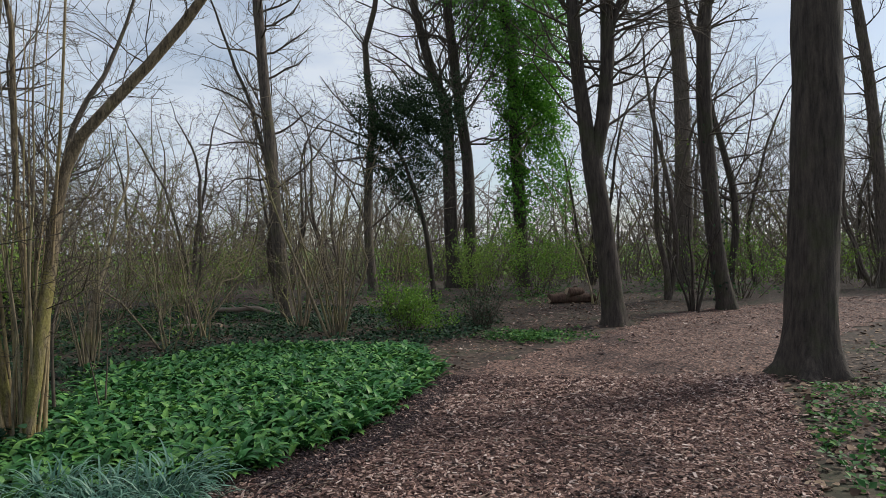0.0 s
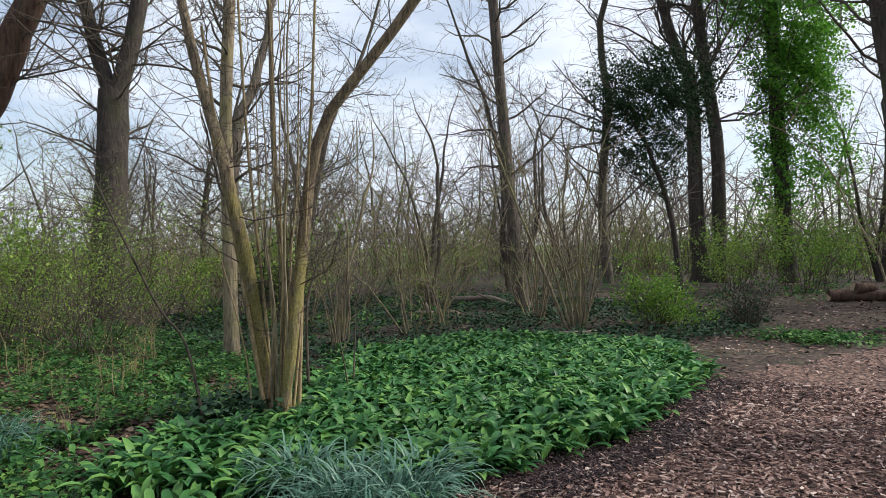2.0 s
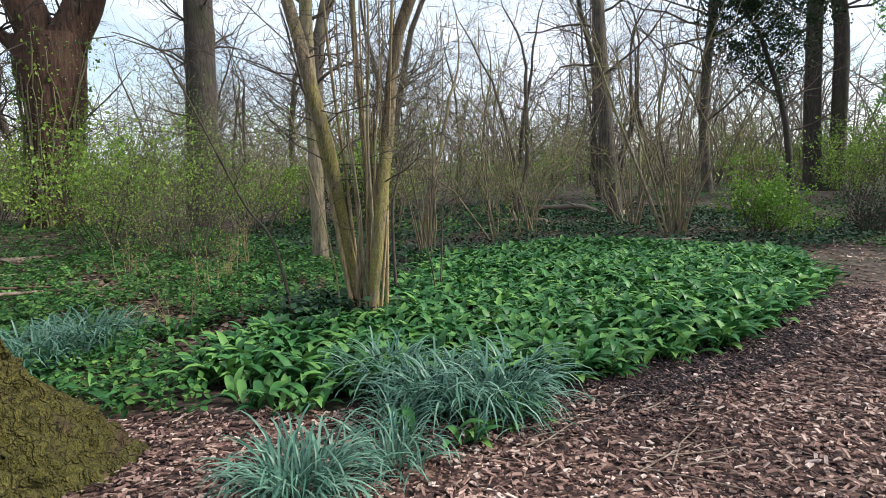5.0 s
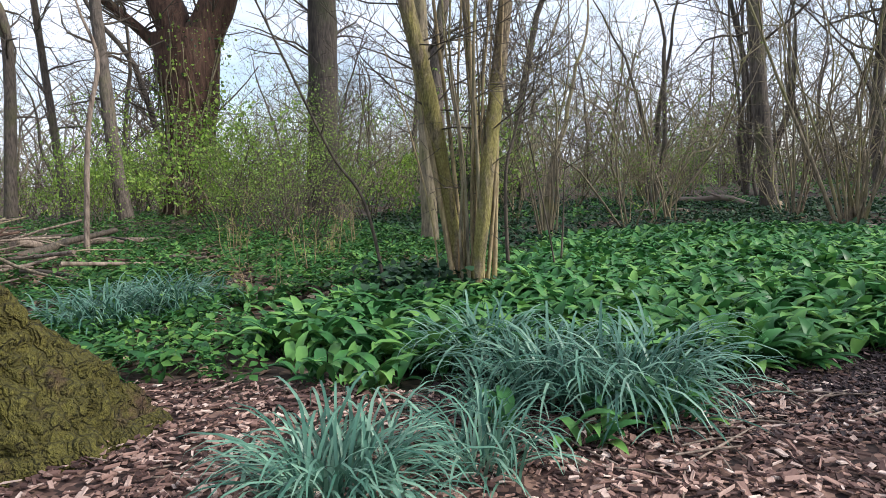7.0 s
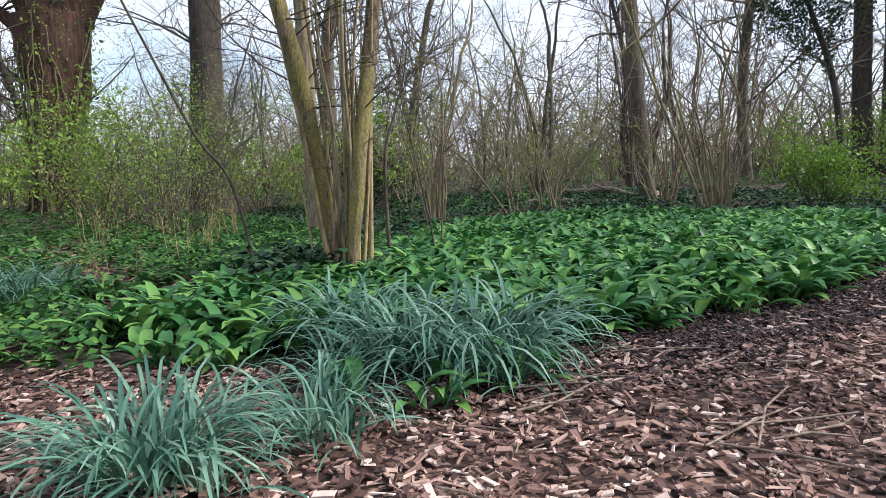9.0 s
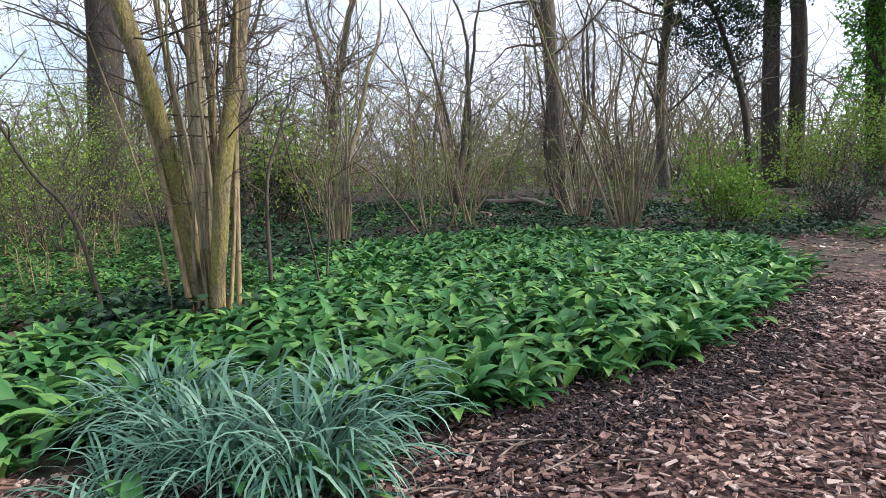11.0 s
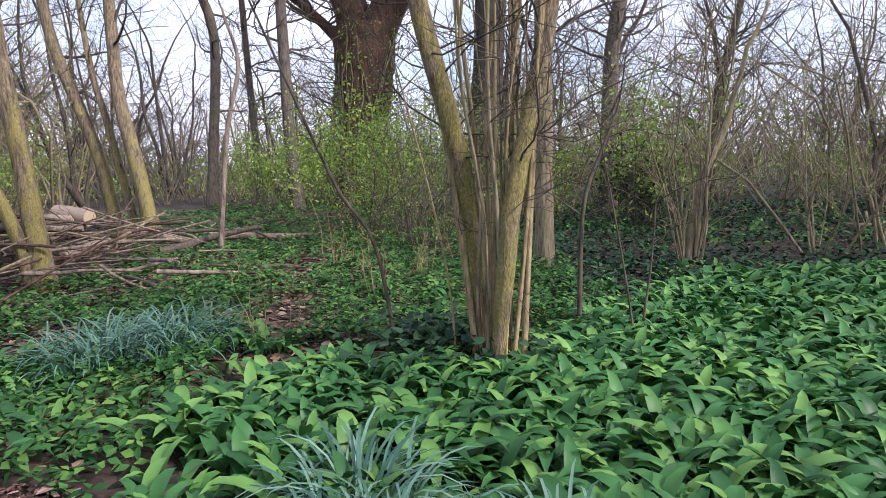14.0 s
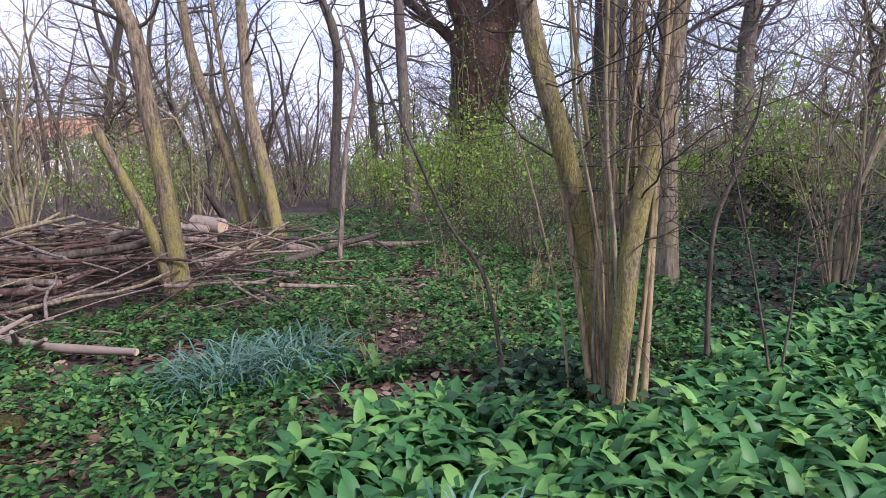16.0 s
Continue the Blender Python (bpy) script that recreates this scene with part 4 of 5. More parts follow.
# ---- brush pile and logs ----
def log_geo(a, b, r0, r1, rng, bend=0.06, sides=8, n=8):
    a, b = np.array(a, float), np.array(b, float)
    L = np.linalg.norm(b - a)
    line = [a + (b - a) * t for t in np.linspace(0, 1, 5)]
    line = [p + rng.normal(0, bend * L * 0.3, 3) * np.array([1, 1, 0.4]) * (0.2 + math.sin(math.pi * k / 4)) for k, p in enumerate(line)]
    pts = smooth_line(line, n)
    g = Geo()
    g.tube(pts, np.linspace(r0, r1, n) * (1 + (0.08 if r0 < 0.04 else 0.02) * rng.normal(0, 1, n)), sides)
    return g, pts


def brush_pile():
    rng = np.random.default_rng(91)
    c = np.array([-11.0, 3.1])
    root = thing("brush_pile", "big heap of cut branches and twigs on the ground", "brush pile", at=(c[0], c[1], float(ground_z(*c))))
    ax = np.array([math.cos(2.35), math.sin(2.35)])
    for k in range(300):
        u, w = rng.normal(0, 0.55), rng.normal(-0.1, 0.6)
        q = ax * u * 4.0 + np.array([-ax[1], ax[0]]) * w * 2.5
        top = 0.88 * math.exp(-(u * u + w * w) * 0.9)
        z = rng.uniform(0.35, 1) * top + 0.03
        a = (2.35 if rng.random() < 0.5 else 1.1) + rng.normal(0, 0.75)
        L = rng.uniform(0.7, 2.6)
        d = np.array([math.cos(a), math.sin(a), rng.normal(0, 0.18)]) * L / 2
        r = rng.choice([0.012, 0.018, 0.028, 0.045, 0.075], p=[0.30, 0.30, 0.24, 0.10, 0.06])
        p = np.array([q[0], q[1], max(z, r)])
        g, _ = log_geo(p - d, p + d, r, r * 0.55, rng, 0.10, 6, 7)
        for x in g.v:
            x[:, 2] = np.maximum(x[:, 2], -0.03)
        part("branch", g, (M_DEAD, M_HAZEL_BG, M_TWIG, M_ROT)[rng.choice(4, p=[0.30, 0.14, 0.20, 0.36])], root)
    tw = Geo()
    for k in range(620):
        u, w = rng.normal(0, 0.55), rng.normal(-0.1, 0.55)
        q = ax * u * 3.9 + np.array([-ax[1], ax[0]]) * w * 2.3
        z = rng.uniform(0.02, 0.7) * math.exp(-(u * u + w * w)) + 0.02
        a = rng.uniform(0, 2 * math.pi)
        grow(tw, (q[0], q[1], z), (math.cos(a), math.sin(a), rng.normal(0, 0.15)), rng.uniform(0.5, 1.3), 0.007, rng, 1, 4, -0.02, 0.18)
    tagged(part("loose_brushwood", tw, M_TWIG, root, "thin dark twigs in the heap"), kind="stuff")
    core = Geo()
    nn = 26
    uu, ww = np.meshgrid(np.linspace(-1.1, 1.1, nn), np.linspace(-1.1, 1.1, nn), indexing="ij")
    qx, qy = ax[0] * uu * 3.8 - ax[1] * ww * 2.2, ax[1] * uu * 3.8 + ax[0] * ww * 2.2
    zz = 0.34 * np.exp(-(uu ** 2 + ww ** 2) * 1.6) - 0.09 + 0.05 * wave(qx * 4, qy * 4)
    i, j = np.meshgrid(np.arange(nn - 1), np.arange(nn - 1), indexing="ij")
    core.add(np.stack([qx, qy, zz], -1), np.stack([i * nn + j, (i + 1) * nn + j, (i + 1) * nn + j + 1, i * nn + j + 1], -1).reshape(-1, 4))
    part("rotting_core", core, M_SOIL, root, "dark rotting twigs and leaves inside the heap")


brush_pile()


def fallen_log(label, a, b, r0, r1, seed, mat, stubs=0):
    rng = np.random.default_rng(seed)
    off = np.array([a[0], a[1], float(ground_z(a[0], a[1]))])
    root = thing("fallen_log", label, "log", at=tuple(off))
    g, pts = log_geo(np.array(a) - off, np.array(b) - off, r0, r1, rng, 0.15 if r0 < 0.1 else 0.03, 10, 12)
    part("trunk", g, mat, root)
    for e, r in ((pts[0], r0), (pts[-1], r1)):
        d = (pts[1] - pts[0]) if e is pts[0] else (pts[-1] - pts[-2])
        d = d / np.linalg.norm(d) * (-0.004 if e is pts[0] else 0.004)
        c = Geo()
        c.tube([e, e + d], [r * 0.93, r * 0.93], 10)
        part("cut_end", c, M_CUT, root, "pale cut end")
    for k in range(stubs):
        i = rng.integers(3, 10)
        a2 = rng.uniform(0, 2 * math.pi)
        s = Geo()
        p = pts[i]
        d = np.array([math.cos(a2), math.sin(a2), rng.uniform(0.1, 0.5)]) * rng.uniform(0.2, 0.6)
        s.tube([p, p + d * 0.5 + rng.normal(0, 0.02, 3), p + d], [r1 * 0.6, r1 * 0.5, r1 * 0.35], 6)
        part("branch_stub", s, mat, root)
    return root


fallen_log("pale bare fallen branch lying in the ground cover", (-6.75, 4.55, 0.11), (-9.1, 1.75, 0.12), 0.034, 0.052, 101, M_LOG, 5)
fallen_log("sawn pale log lying on the brush pile", (-13.08, 4.93, 0.65), (-12.68, 5.38, 0.59), 0.16, 0.15, 102, M_LOG)
fallen_log("short pale log at the brush pile's foot", (-10.98, 4.97, 0.16), (-11.47, 5.54, 0.30), 0.10, 0.09, 104, M_LOG)
fallen_log("pale log half buried in the brush pile", (-12.86, 4.47, 0.60), (-12.58, 5.13, 0.55), 0.11, 0.10, 108, M_LOG)
fallen_log("thick pale log in the brush pile's flank", (-10.40, 2.81, 0.21), (-10.85, 3.00, 0.30), 0.13, 0.12, 104, M_LOG)
fallen_log("long pale branch lying at the brush pile's end", (-14.72, 6.03, 0.10), (-14.10, 8.50, 0.07), 0.06, 0.035, 104, M_LOG, 3)
fallen_log("pale fallen branch among the ivy", (-6.9, 19.6, 0.12), (-4.4, 18.9, 0.10), 0.08, 0.06, 105, M_LOG, 2)
fallen_log("short weathered log at the ramsons' edge", (-3.0, 13.5, 0.05), (-2.0, 13.9, 0.05), 0.06, 0.05, 106, M_LOG)
fallen_log("short broken branch lying in ivy", (-6.6, 16.3, 0.06), (-5.6, 16.5, 0.06), 0.07, 0.06, 107, M_LOG, 2)
for k in range(4):
    fallen_log("rotten red-brown log stacked behind the path", (3.0 + 0.3 * k, 21.5 + 0.35 * (k % 2), 0.16 + 0.20 * (k // 2)), (4.5 - 0.2 * k, 21.8 + 0.3 * (k % 2), 0.14 + 0.20 * (k // 2)), 0.16, 0.14, 108 + k, M_ROT)


# ---- low plants ----
def strap_template(length, width, lean, droop, folds=0.25, n=7):
    """A leaf blade that rises and arches over, as vertices and faces."""
    v, ang = [], lean
    p = np.array([0.0, 0.0, 0.0])
    for i in range(n + 1):
        t = i / n
        w = width * (math.sin(math.pi * min(max(t * 0.93 + 0.07, 0), 1)) ** 0.8 if folds > 0.2 else (1 - t) ** 0.4 if t < 1 else 0)
        v += [(-w / 2, p[1], p[2] + folds * w * 0.5), (0, p[1], p[2]), (w / 2, p[1], p[2] + folds * w * 0.5)]
        p = p + np.array([0, math.cos(ang), math.sin(ang)]) * length / n
        ang -= droop / n * (0.4 + 1.2 * t)
    f = []
    for i in range(n):
        for j in range(2):
            f.append((i * 3 + j, i * 3 + j + 1, i * 3 + 4 + j, i * 3 + 3 + j))
    return np.array(v), f


def ramsons_leaf(length, width, lean, droop):
    """A broad pointed leaf on a short stalk."""
    v, f = strap_template(length, width, lean, droop, 0.3, 6)
    for i in range(7):
        t = i / 6
        w = width * (0.10 + 0.9 * max(math.sin(math.pi * min(max((t - 0.14) / 0.86, 0), 1) ** 0.85), 0)) if t < 1 else 0.0
        for j, s in ((0, -0.5), (2, 0.5)):
            v[i * 3 + j][0] = s * w
            v[i * 3 + j][2] = v[i * 3 + 1][2] + 0.22 * w
    return v, f


def yaw(az, s):
    c, d, z, o = np.cos(az), np.sin(az), np.zeros(len(az)), np.ones(len(az))
    return np.stack([np.stack([c, -d, z], -1), np.stack([d, c, z], -1), np.stack([z, z, o], -1)], 1) * np.asarray(s)[:, None, None]


def plant_leaves(g, rng, centres, per, templates, scale, jitter=0.03):
    for t, f in templates:
        n = len(centres)
        k = max(1, round(per / len(templates)))
        c = np.repeat(centres, k, axis=0) + np.concatenate([rng.normal(0, jitter, (n * k, 2)), np.zeros((n * k, 1))], 1)
        g.scatter(t, f, yaw(rng.uniform(0, 2 * math.pi, n * k), rng.uniform(*scale, n * k)), c)


def random_in(rng, poly, n, lift=0.0):
    p = np.array(poly)
    x, y = rng.uniform(p[:, 0].min(), p[:, 0].max(), n), rng.uniform(p[:, 1].min(), p[:, 1].max(), n)
    ok = inside(poly, x, y)
    x, y = x[ok], y[ok]
    return np.stack([x, y, ground_z(x, y) + lift], -1)


def stuff(name, geo, material, label, category, smooth=True):
    return tagged(new(name, geo.mesh(name, material, smooth)), label, category, kind="stuff")


R_LEAVES = [ramsons_leaf(0.30, 0.068, 1.15, 2.1), ramsons_leaf(0.32, 0.074, 1.0, 1.7), ramsons_leaf(0.27, 0.066, 0.75, 1.5), ramsons_leaf(0.27, 0.058, 1.35, 1.5), ramsons_leaf(0.31, 0.070, 1.2, 2.6), ramsons_leaf(0.24, 0.062, 0.55, 1.2)]


def ramsons():
    rng = np.random.default_rng(111)
    g = Geo()
    c = random_in(rng, RAMSONS, 3700)
    dist = np.hypot(c[:, 0] + 0.8, c[:, 1] - 4.0)
    c = c[(dist < 7.5) | (rng.random(len(c)) < 0.8)]
    hole = np.hypot(c[:, 0] + 4.2, c[:, 1] - 7.3)
    c = c[hole > 0.22]
    plant_leaves(g, rng, c, 6, R_LEAVES, (0.72, 1.22))
    stuff("ramsons", g, M_RAMSON, "dense carpet of broad fresh green ramsons leaves", "ramsons")
    g = Geo()
    edge = [(-6.0, 4.0), (-4.2, 4.9), (-3.0, 5.2), (-2.9, 6.0), (-4.7, 6.6), (-7.0, 6.0)]
    c = random_in(rng, edge, 200)
    c = np.vstack([c, random_in(rng, [(-6.8, 7.5), (-4.8, 8.5), (-5.2, 11.5), (-7.5, 12.5)], 60), random_in(rng, [(-2.7, 5.0), (-2.2, 5.1), (-1.6, 5.9), (-2.1, 6.0)], 16)])
    plant_leaves(g, rng, c, 5, R_LEAVES, (0.55, 0.95))
    stuff("ramsons_outliers", g, M_RAMSON, "scattered green ramsons plants over leaf litter", "ramsons")


ramsons()

S_LEAVES = [strap_template(0.54, 0.019, 1.30, 2.3, 0.15), strap_template(0.58, 0.018, 1.2, 2.9, 0.15), strap_template(0.48, 0.019, 0.95, 1.9, 0.15), strap_template(0.60, 0.017, 1.4, 3.3, 0.15), strap_template(0.44, 0.018, 0.75, 1.5, 0.15)]


def strap_mesh(t, f):
    g = Geo()
    g.add(t, f)
    return g.mesh("strap_leaf", M_STRAP)


S_MESHES = [strap_mesh(t, f) for t, f in S_LEAVES]


def strap_clump(label, at, size, n, seed, scale=(0.65, 1.05)):
    rng = np.random.default_rng(seed)
    root = thing("strap_leaf_clump", label, "plant", "clumps of strap leaves", at=(at[0], at[1], float(ground_z(*at)) - 0.005))
    q = rng.normal(0, 0.45, (n, 2)) * np.array(size)
    out = np.arctan2(q[:, 1], q[:, 0]) - math.pi / 2
    for k in range(n):
        ob = new("leaf", S_MESHES[rng.integers(len(S_MESHES))])
        ob.parent = root
        ob.location = (q[k][0], q[k][1], 0)
        ob.rotation_euler = (rng.normal(0, 0.12), rng.normal(0, 0.12), out[k] + rng.normal(0, 0.9))
        s = rng.uniform(*scale)
        ob.scale = (s, s, s * rng.uniform(0.85, 1.1))


strap_clump("clump of arching blue-green strap leaves beside the path", (-2.55, 4.5), (0.24, 0.20), 300, 121, (0.55, 0.95))
strap_clump("small clump of blue-green strap leaves beside the path", (-2.32, 4.92), (0.15, 0.13), 110, 122, (0.55, 0.85))
strap_clump("large clump of arching blue-green leaves at the ramsons' edge", (-2.15, 5.72), (0.26, 0.18), 300, 123)
strap_clump("clump of blue-green strap leaves at the ramsons' edge", (-2.5, 5.62), (0.24, 0.16), 230, 124)
strap_clump("clump of blue-green strap leaves among ramsons", (-2.95, 5.85), (0.27, 0.16), 210, 125)
strap_clump("clump of blue-green strap leaves inside the ramsons", (-2.2, 6.15), (0.26, 0.12), 140, 129)
strap_clump("small clump of blue-green strap leaves on mulch", (-2.55, 5.28), (0.14, 0.10), 80, 126, (0.5, 0.8))
strap_clump("wide patch of blue-green strap leaves in ground cover", (-5.85, 5.15), (0.42, 0.40), 300, 127, (0.7, 1.05))
strap_clump("patch of blue-green strap leaves in ground cover", (-5.95, 5.65), (0.42, 0.36), 280, 128, (0.7, 1.0))

# leaves of three ovate leaflets on a stalk
TRI_V, TRI_F = [], []
for a0 in (0, 1.5, -1.5):
    b0 = len(TRI_V)
    for px, py, pz in ((0, 0.10, 0), (0.31, 0.58, 0.07), (0, 1.15, -0.10), (-0.31, 0.58, 0.07)):
        TRI_V.append((px * math.cos(a0) - py * math.sin(a0), px * math.sin(a0) + py * math.cos(a0), pz))
    TRI_F += [(b0, b0 + 1, b0 + 2), (b0, b0 + 2, b0 + 3)]


def ground_cover():
    rng = np.random.default_rng(131)
    left = [(-16, 0), (-9, 0.5), (-6.0, 2.0), (-4.9, 3.4), (-4.15, 4.45), (-3.8, 5.0), (-4.4, 5.6), (-4.8, 6.6), (-4.9, 8.6), (-6.3, 10), (-9, 11.5), (-14, 13.5), (-20, 12)]
    c = random_in(rng, left, 60000)
    near = np.hypot(c[:, 0] + 2, c[:, 1] - 4.5)
    patch = wave(c[:, 0] * 1.4, c[:, 1] * 1.4)
    keep = (patch > -0.75 + 0.6 * (rng.random(len(c)) - 0.35)) & (rng.random(len(c)) < np.clip(1.35 - near / 14, 0.3, 1)) & ~inside(PATH_AREA, c[:, 0], c[:, 1]) & (np.hypot(c[:, 0] + 4.35, c[:, 1] - 3.06) > 1.0)
    heap = np.hypot((c[:, 0] + 11.0) * 0.71 - (c[:, 1] - 3.1) * 0.71, 1.5 * ((c[:, 0] + 11.0) * 0.71 + (c[:, 1] - 3.1) * 0.71)) < 3.3
    c = c[keep & (~heap | (rng.random(len(c)) < 0.15))]
    c = np.vstack([c, random_in(rng, [(-4.9, 6.8), (-4.3, 6.9), (-3.8, 7.5), (-4.2, 8.9), (-5.6, 9.6), (-5.4, 7.5)], 1300)])
    bare = np.hypot((c[:, 0] + 4.75) / 0.6, (c[:, 1] - 6.35) / 0.5) < 1
    c = c[~bare]
    c[:, 2] += rng.uniform(0.03, 0.16, len(c))
    g = Geo()
    g.scatter(TRI_V, TRI_F, turns(rng, len(c), rng.uniform(0.04, 0.08, len(c)), 0.35), c)
    stuff("ground_elder", g, M_ELDER, "low green ground cover of three-part leaves", "ground cover")
    ivy = [(-7.5, 9.5), (-4.9, 8.8), (-5.2, 11.5), (-4.3, 12.8), (-1.0, 12.9), (0.3, 14.0), (1.2, 17), (-3, 21), (-9, 23), (-14, 18), (-12, 13)]
    c = random_in(rng, ivy, 60000)
    c = np.vstack([c, np.stack([rng.normal(-4.55, 0.25, 900), rng.normal(7.1, 0.28, 900), rng.uniform(0.0, 0.2, 900)], -1)])
    patch = wave(c[:, 0] * 0.9 + 3, c[:, 1] * 0.9)
    c = c[(patch > -0.5) | (rng.random(len(c)) < 0.25)]
    c[:, 2] += rng.uniform(0.02, 0.12, len(c))
    g = Geo()
    g.scatter(IVY_V, IVY_F, turns(rng, len(c), rng.uniform(0.04, 0.085, len(c)), 0.45), c)
    stuff("ivy_carpet", g, M_IVY, "dark ivy carpet on the woodland floor", "ivy")
    far = [(-22, 8), (-14, 8.5), (-9, 11), (-6, 13), (-3, 17), (1, 17.5), (2.5, 20), (6, 22), (12, 24), (12, 32), (-24, 32)]
    c = random_in(rng, far, 16000)
    c = c[wave(c[:, 0] * 0.7, c[:, 1] * 0.7) > 0.0]
    c[:, 2] += rng.uniform(0.02, 0.3, len(c))
    right = random_in(rng, [(3.4, 7.4), (4.5, 9.9), (6.5, 12.0), (14, 17), (16, 8), (5, 3), (2.4, 4)], 2600)
    right[:, 2] += rng.uniform(0.01, 0.08, len(right))
    right = np.vstack([right[wave(right[:, 0] * 1.5, right[:, 1] * 1.5) > -0.2], random_in(rng, [(2.4, 4.5), (3.4, 7.6), (4.5, 9.7), (7, 9.5), (5.5, 4)], 1500, 0.03)])
    edge = np.stack([rng.normal(1.5, 0.5, 500), rng.normal(14.2, 0.35, 500), rng.uniform(0.02, 0.1, 500)], -1)
    c = np.vstack([c, right, edge])
    g = Geo()
    g.scatter(TRI_V, TRI_F, turns(rng, len(c), rng.uniform(0.05, 0.10, len(c)), 0.4), c)
    stuff("undergrowth", g, M_ELDER, "patchy low green undergrowth between the trees", "undergrowth")


ground_cover()

CHIP_V = [(-0.5, -0.28, 0), (0.42, -0.5, 0), (0.56, 0.34, 0), (-0.34, 0.5, 0), (-0.46, -0.22, 0.2), (0.4, -0.44, 0.26), (0.5, 0.3, 0.12), (-0.32, 0.42, 0.24)]
CHIP_F = [(4, 5, 6, 7), (0, 1, 5, 4), (1, 2, 6, 5), (2, 3, 7, 6), (3, 0, 4, 7)]


def scattered_pieces():
    rng = np.random.default_rng(141)
    near = [(-4.4, 2.6), (-4.3, 4.5), (-4.0, 4.9), (-3.3, 5.25), (-2.5, 5.45), (-1.95, 5.95), (-1.5, 6.6), (-1.0, 7.3), (-0.55, 8.8), (-0.15, 10.3), (4.4, 10.2), (3.4, 7.6), (2.6, 5.9), (2.0, 2.2), (-1, 1.2)]
    c = random_in(rng, near, 100000, 0.016)
    c = c[rng.random(len(c)) < np.clip(1.9 - np.hypot(c[:, 0] + 1.6, c[:, 1] - 5.0) / 3.6, 0.8, 1)]
    far = random_in(rng, PATH_AREA, 52000, 0.016)
    far = far[(far[:, 1] > 9.6) & (far[:, 0] < 16)]
    litter_edge = random_in(rng, [(-0.3, 10), (1.2, 12.5), (3, 15), (5, 17.8), (6, 21), (2.8, 21), (0.8, 15), (-0.9, 12.7)], 3000, 0.01)
    margin = random_in(rng, [(1.9, 2.5), (3.2, 7.6), (4.4, 10.2), (6.5, 10.5), (5.5, 5), (3, 2)], 3500, 0.012)
    c = np.vstack([c, far, litter_edge, margin])
    # the damp strip along the ramsons has few fresh chips
    strip = inside([(x + 0.42, y - 0.22) for x, y in RAMSONS], c[:, 0], c[:, 1]) & ~inside([(-2.6, 4.6), (-1.3, 5.4), (-1.6, 6.4), (-3.2, 5.6)], c[:, 0], c[:, 1])
    damp = np.repeat(c[strip], 3, axis=0) + rng.normal(0, 0.02, (3 * int(strip.sum()), 3)) * np.array([1, 1, 0])
    damp[:, 2] += rng.uniform(0, 0.02, len(damp))
    size = np.stack([rng.uniform(0.012, 0.04, len(damp)), rng.uniform(0.006, 0.02, len(damp)), rng.uniform(0.008, 0.02, len(damp))], -1)
    g = Geo()
    g.scatter(CHIP_V, CHIP_F, turns(rng, len(damp), np.ones(len(damp)), 0.35) * size[:, None, :], damp)
    own = np.random.default_rng(145)
    rim = random_in(own, [(-3.0, 5.2), (-2.3, 5.1), (-1.3, 5.9), (-0.7, 7.1), (-0.3, 8.6), (0.1, 10.2), (-0.4, 10.4), (-0.9, 8.6), (-1.3, 7.5), (-1.7, 6.8), (-2.2, 6.2), (-3.0, 5.7)], 26000, 0.018)
    rim[:, 2] += own.uniform(0, 0.02, len(rim))
    size = np.stack([own.uniform(0.014, 0.05, len(rim)), own.uniform(0.007, 0.022, len(rim)), own.uniform(0.008, 0.02, len(rim))], -1)
    g.scatter(CHIP_V, CHIP_F, turns(own, len(rim), np.ones(len(rim)), 0.35) * size[:, None, :], rim)
    stuff("damp_mulch", g, M_DAMP, "dark damp crumbs of mulch along the ramsons", "mulch", False)
    c = c[~strip | (rng.random(len(c)) < 0.35)]
    c[:, 2] += rng.uniform(0, 0.022, len(c))
    n = len(c)
    rot = turns(rng, n, np.ones(n), 0.24)
    size = np.stack([0.018 + 0.060 * rng.uniform(0, 1, n) ** 1.8, 0.008 + 0.024 * rng.uniform(0, 1, n) ** 1.6, rng.uniform(0.012, 0.032, n)], -1)
    big = np.clip((c[:, 1] - 6) / 8, 0, 1)[:, None] * np.array([0.5, 0.6, 0.2]) + 1
    g = Geo()
    g.scatter(CHIP_V, CHIP_F, rot * (size * big)[:, None, :], c)
    stuff("wood_chips", g, M_CHIP, "loose brown and buff wood chips of uneven size", "wood chips", False)
    # thin sticks and shreds in the mulch
    g = Geo()
    s = random_in(rng, near, 1500, 0.03)
    for p in s[np.hypot(s[:, 0] + 1.4, s[:, 1] - 5.0) < 4.5][:380]:
        a, L = rng.uniform(0, math.pi), rng.uniform(0.08, 0.35)
        d = np.array([math.cos(a), math.sin(a), rng.normal(0, 0.05)]) * L / 2
        m = p + rng.normal(0, 0.012, 3) * np.array([1, 1, 0.3])
        g.tube([p - d, m, p + d], [0.004, 0.0045, 0.003], 4)
    for k in range(22):
        p = np.array([rng.normal(-1.5, 0.55), rng.normal(5.7, 0.45), 0.045])
        a, L = rng.normal(0.75, 0.5), rng.uniform(0.15, 0.55)
        d = np.array([math.cos(a), math.sin(a), rng.normal(0, 0.03)]) * L / 2
        g.tube([p - d, p + rng.normal(0, 0.015, 3) * np.array([1, 1, 0.3]), p + d], [0.004, 0.005, 0.003], 5)
    stuff("mulch_sticks", g, M_DEAD, "thin dry sticks and shreds lying on the mulch", "sticks")
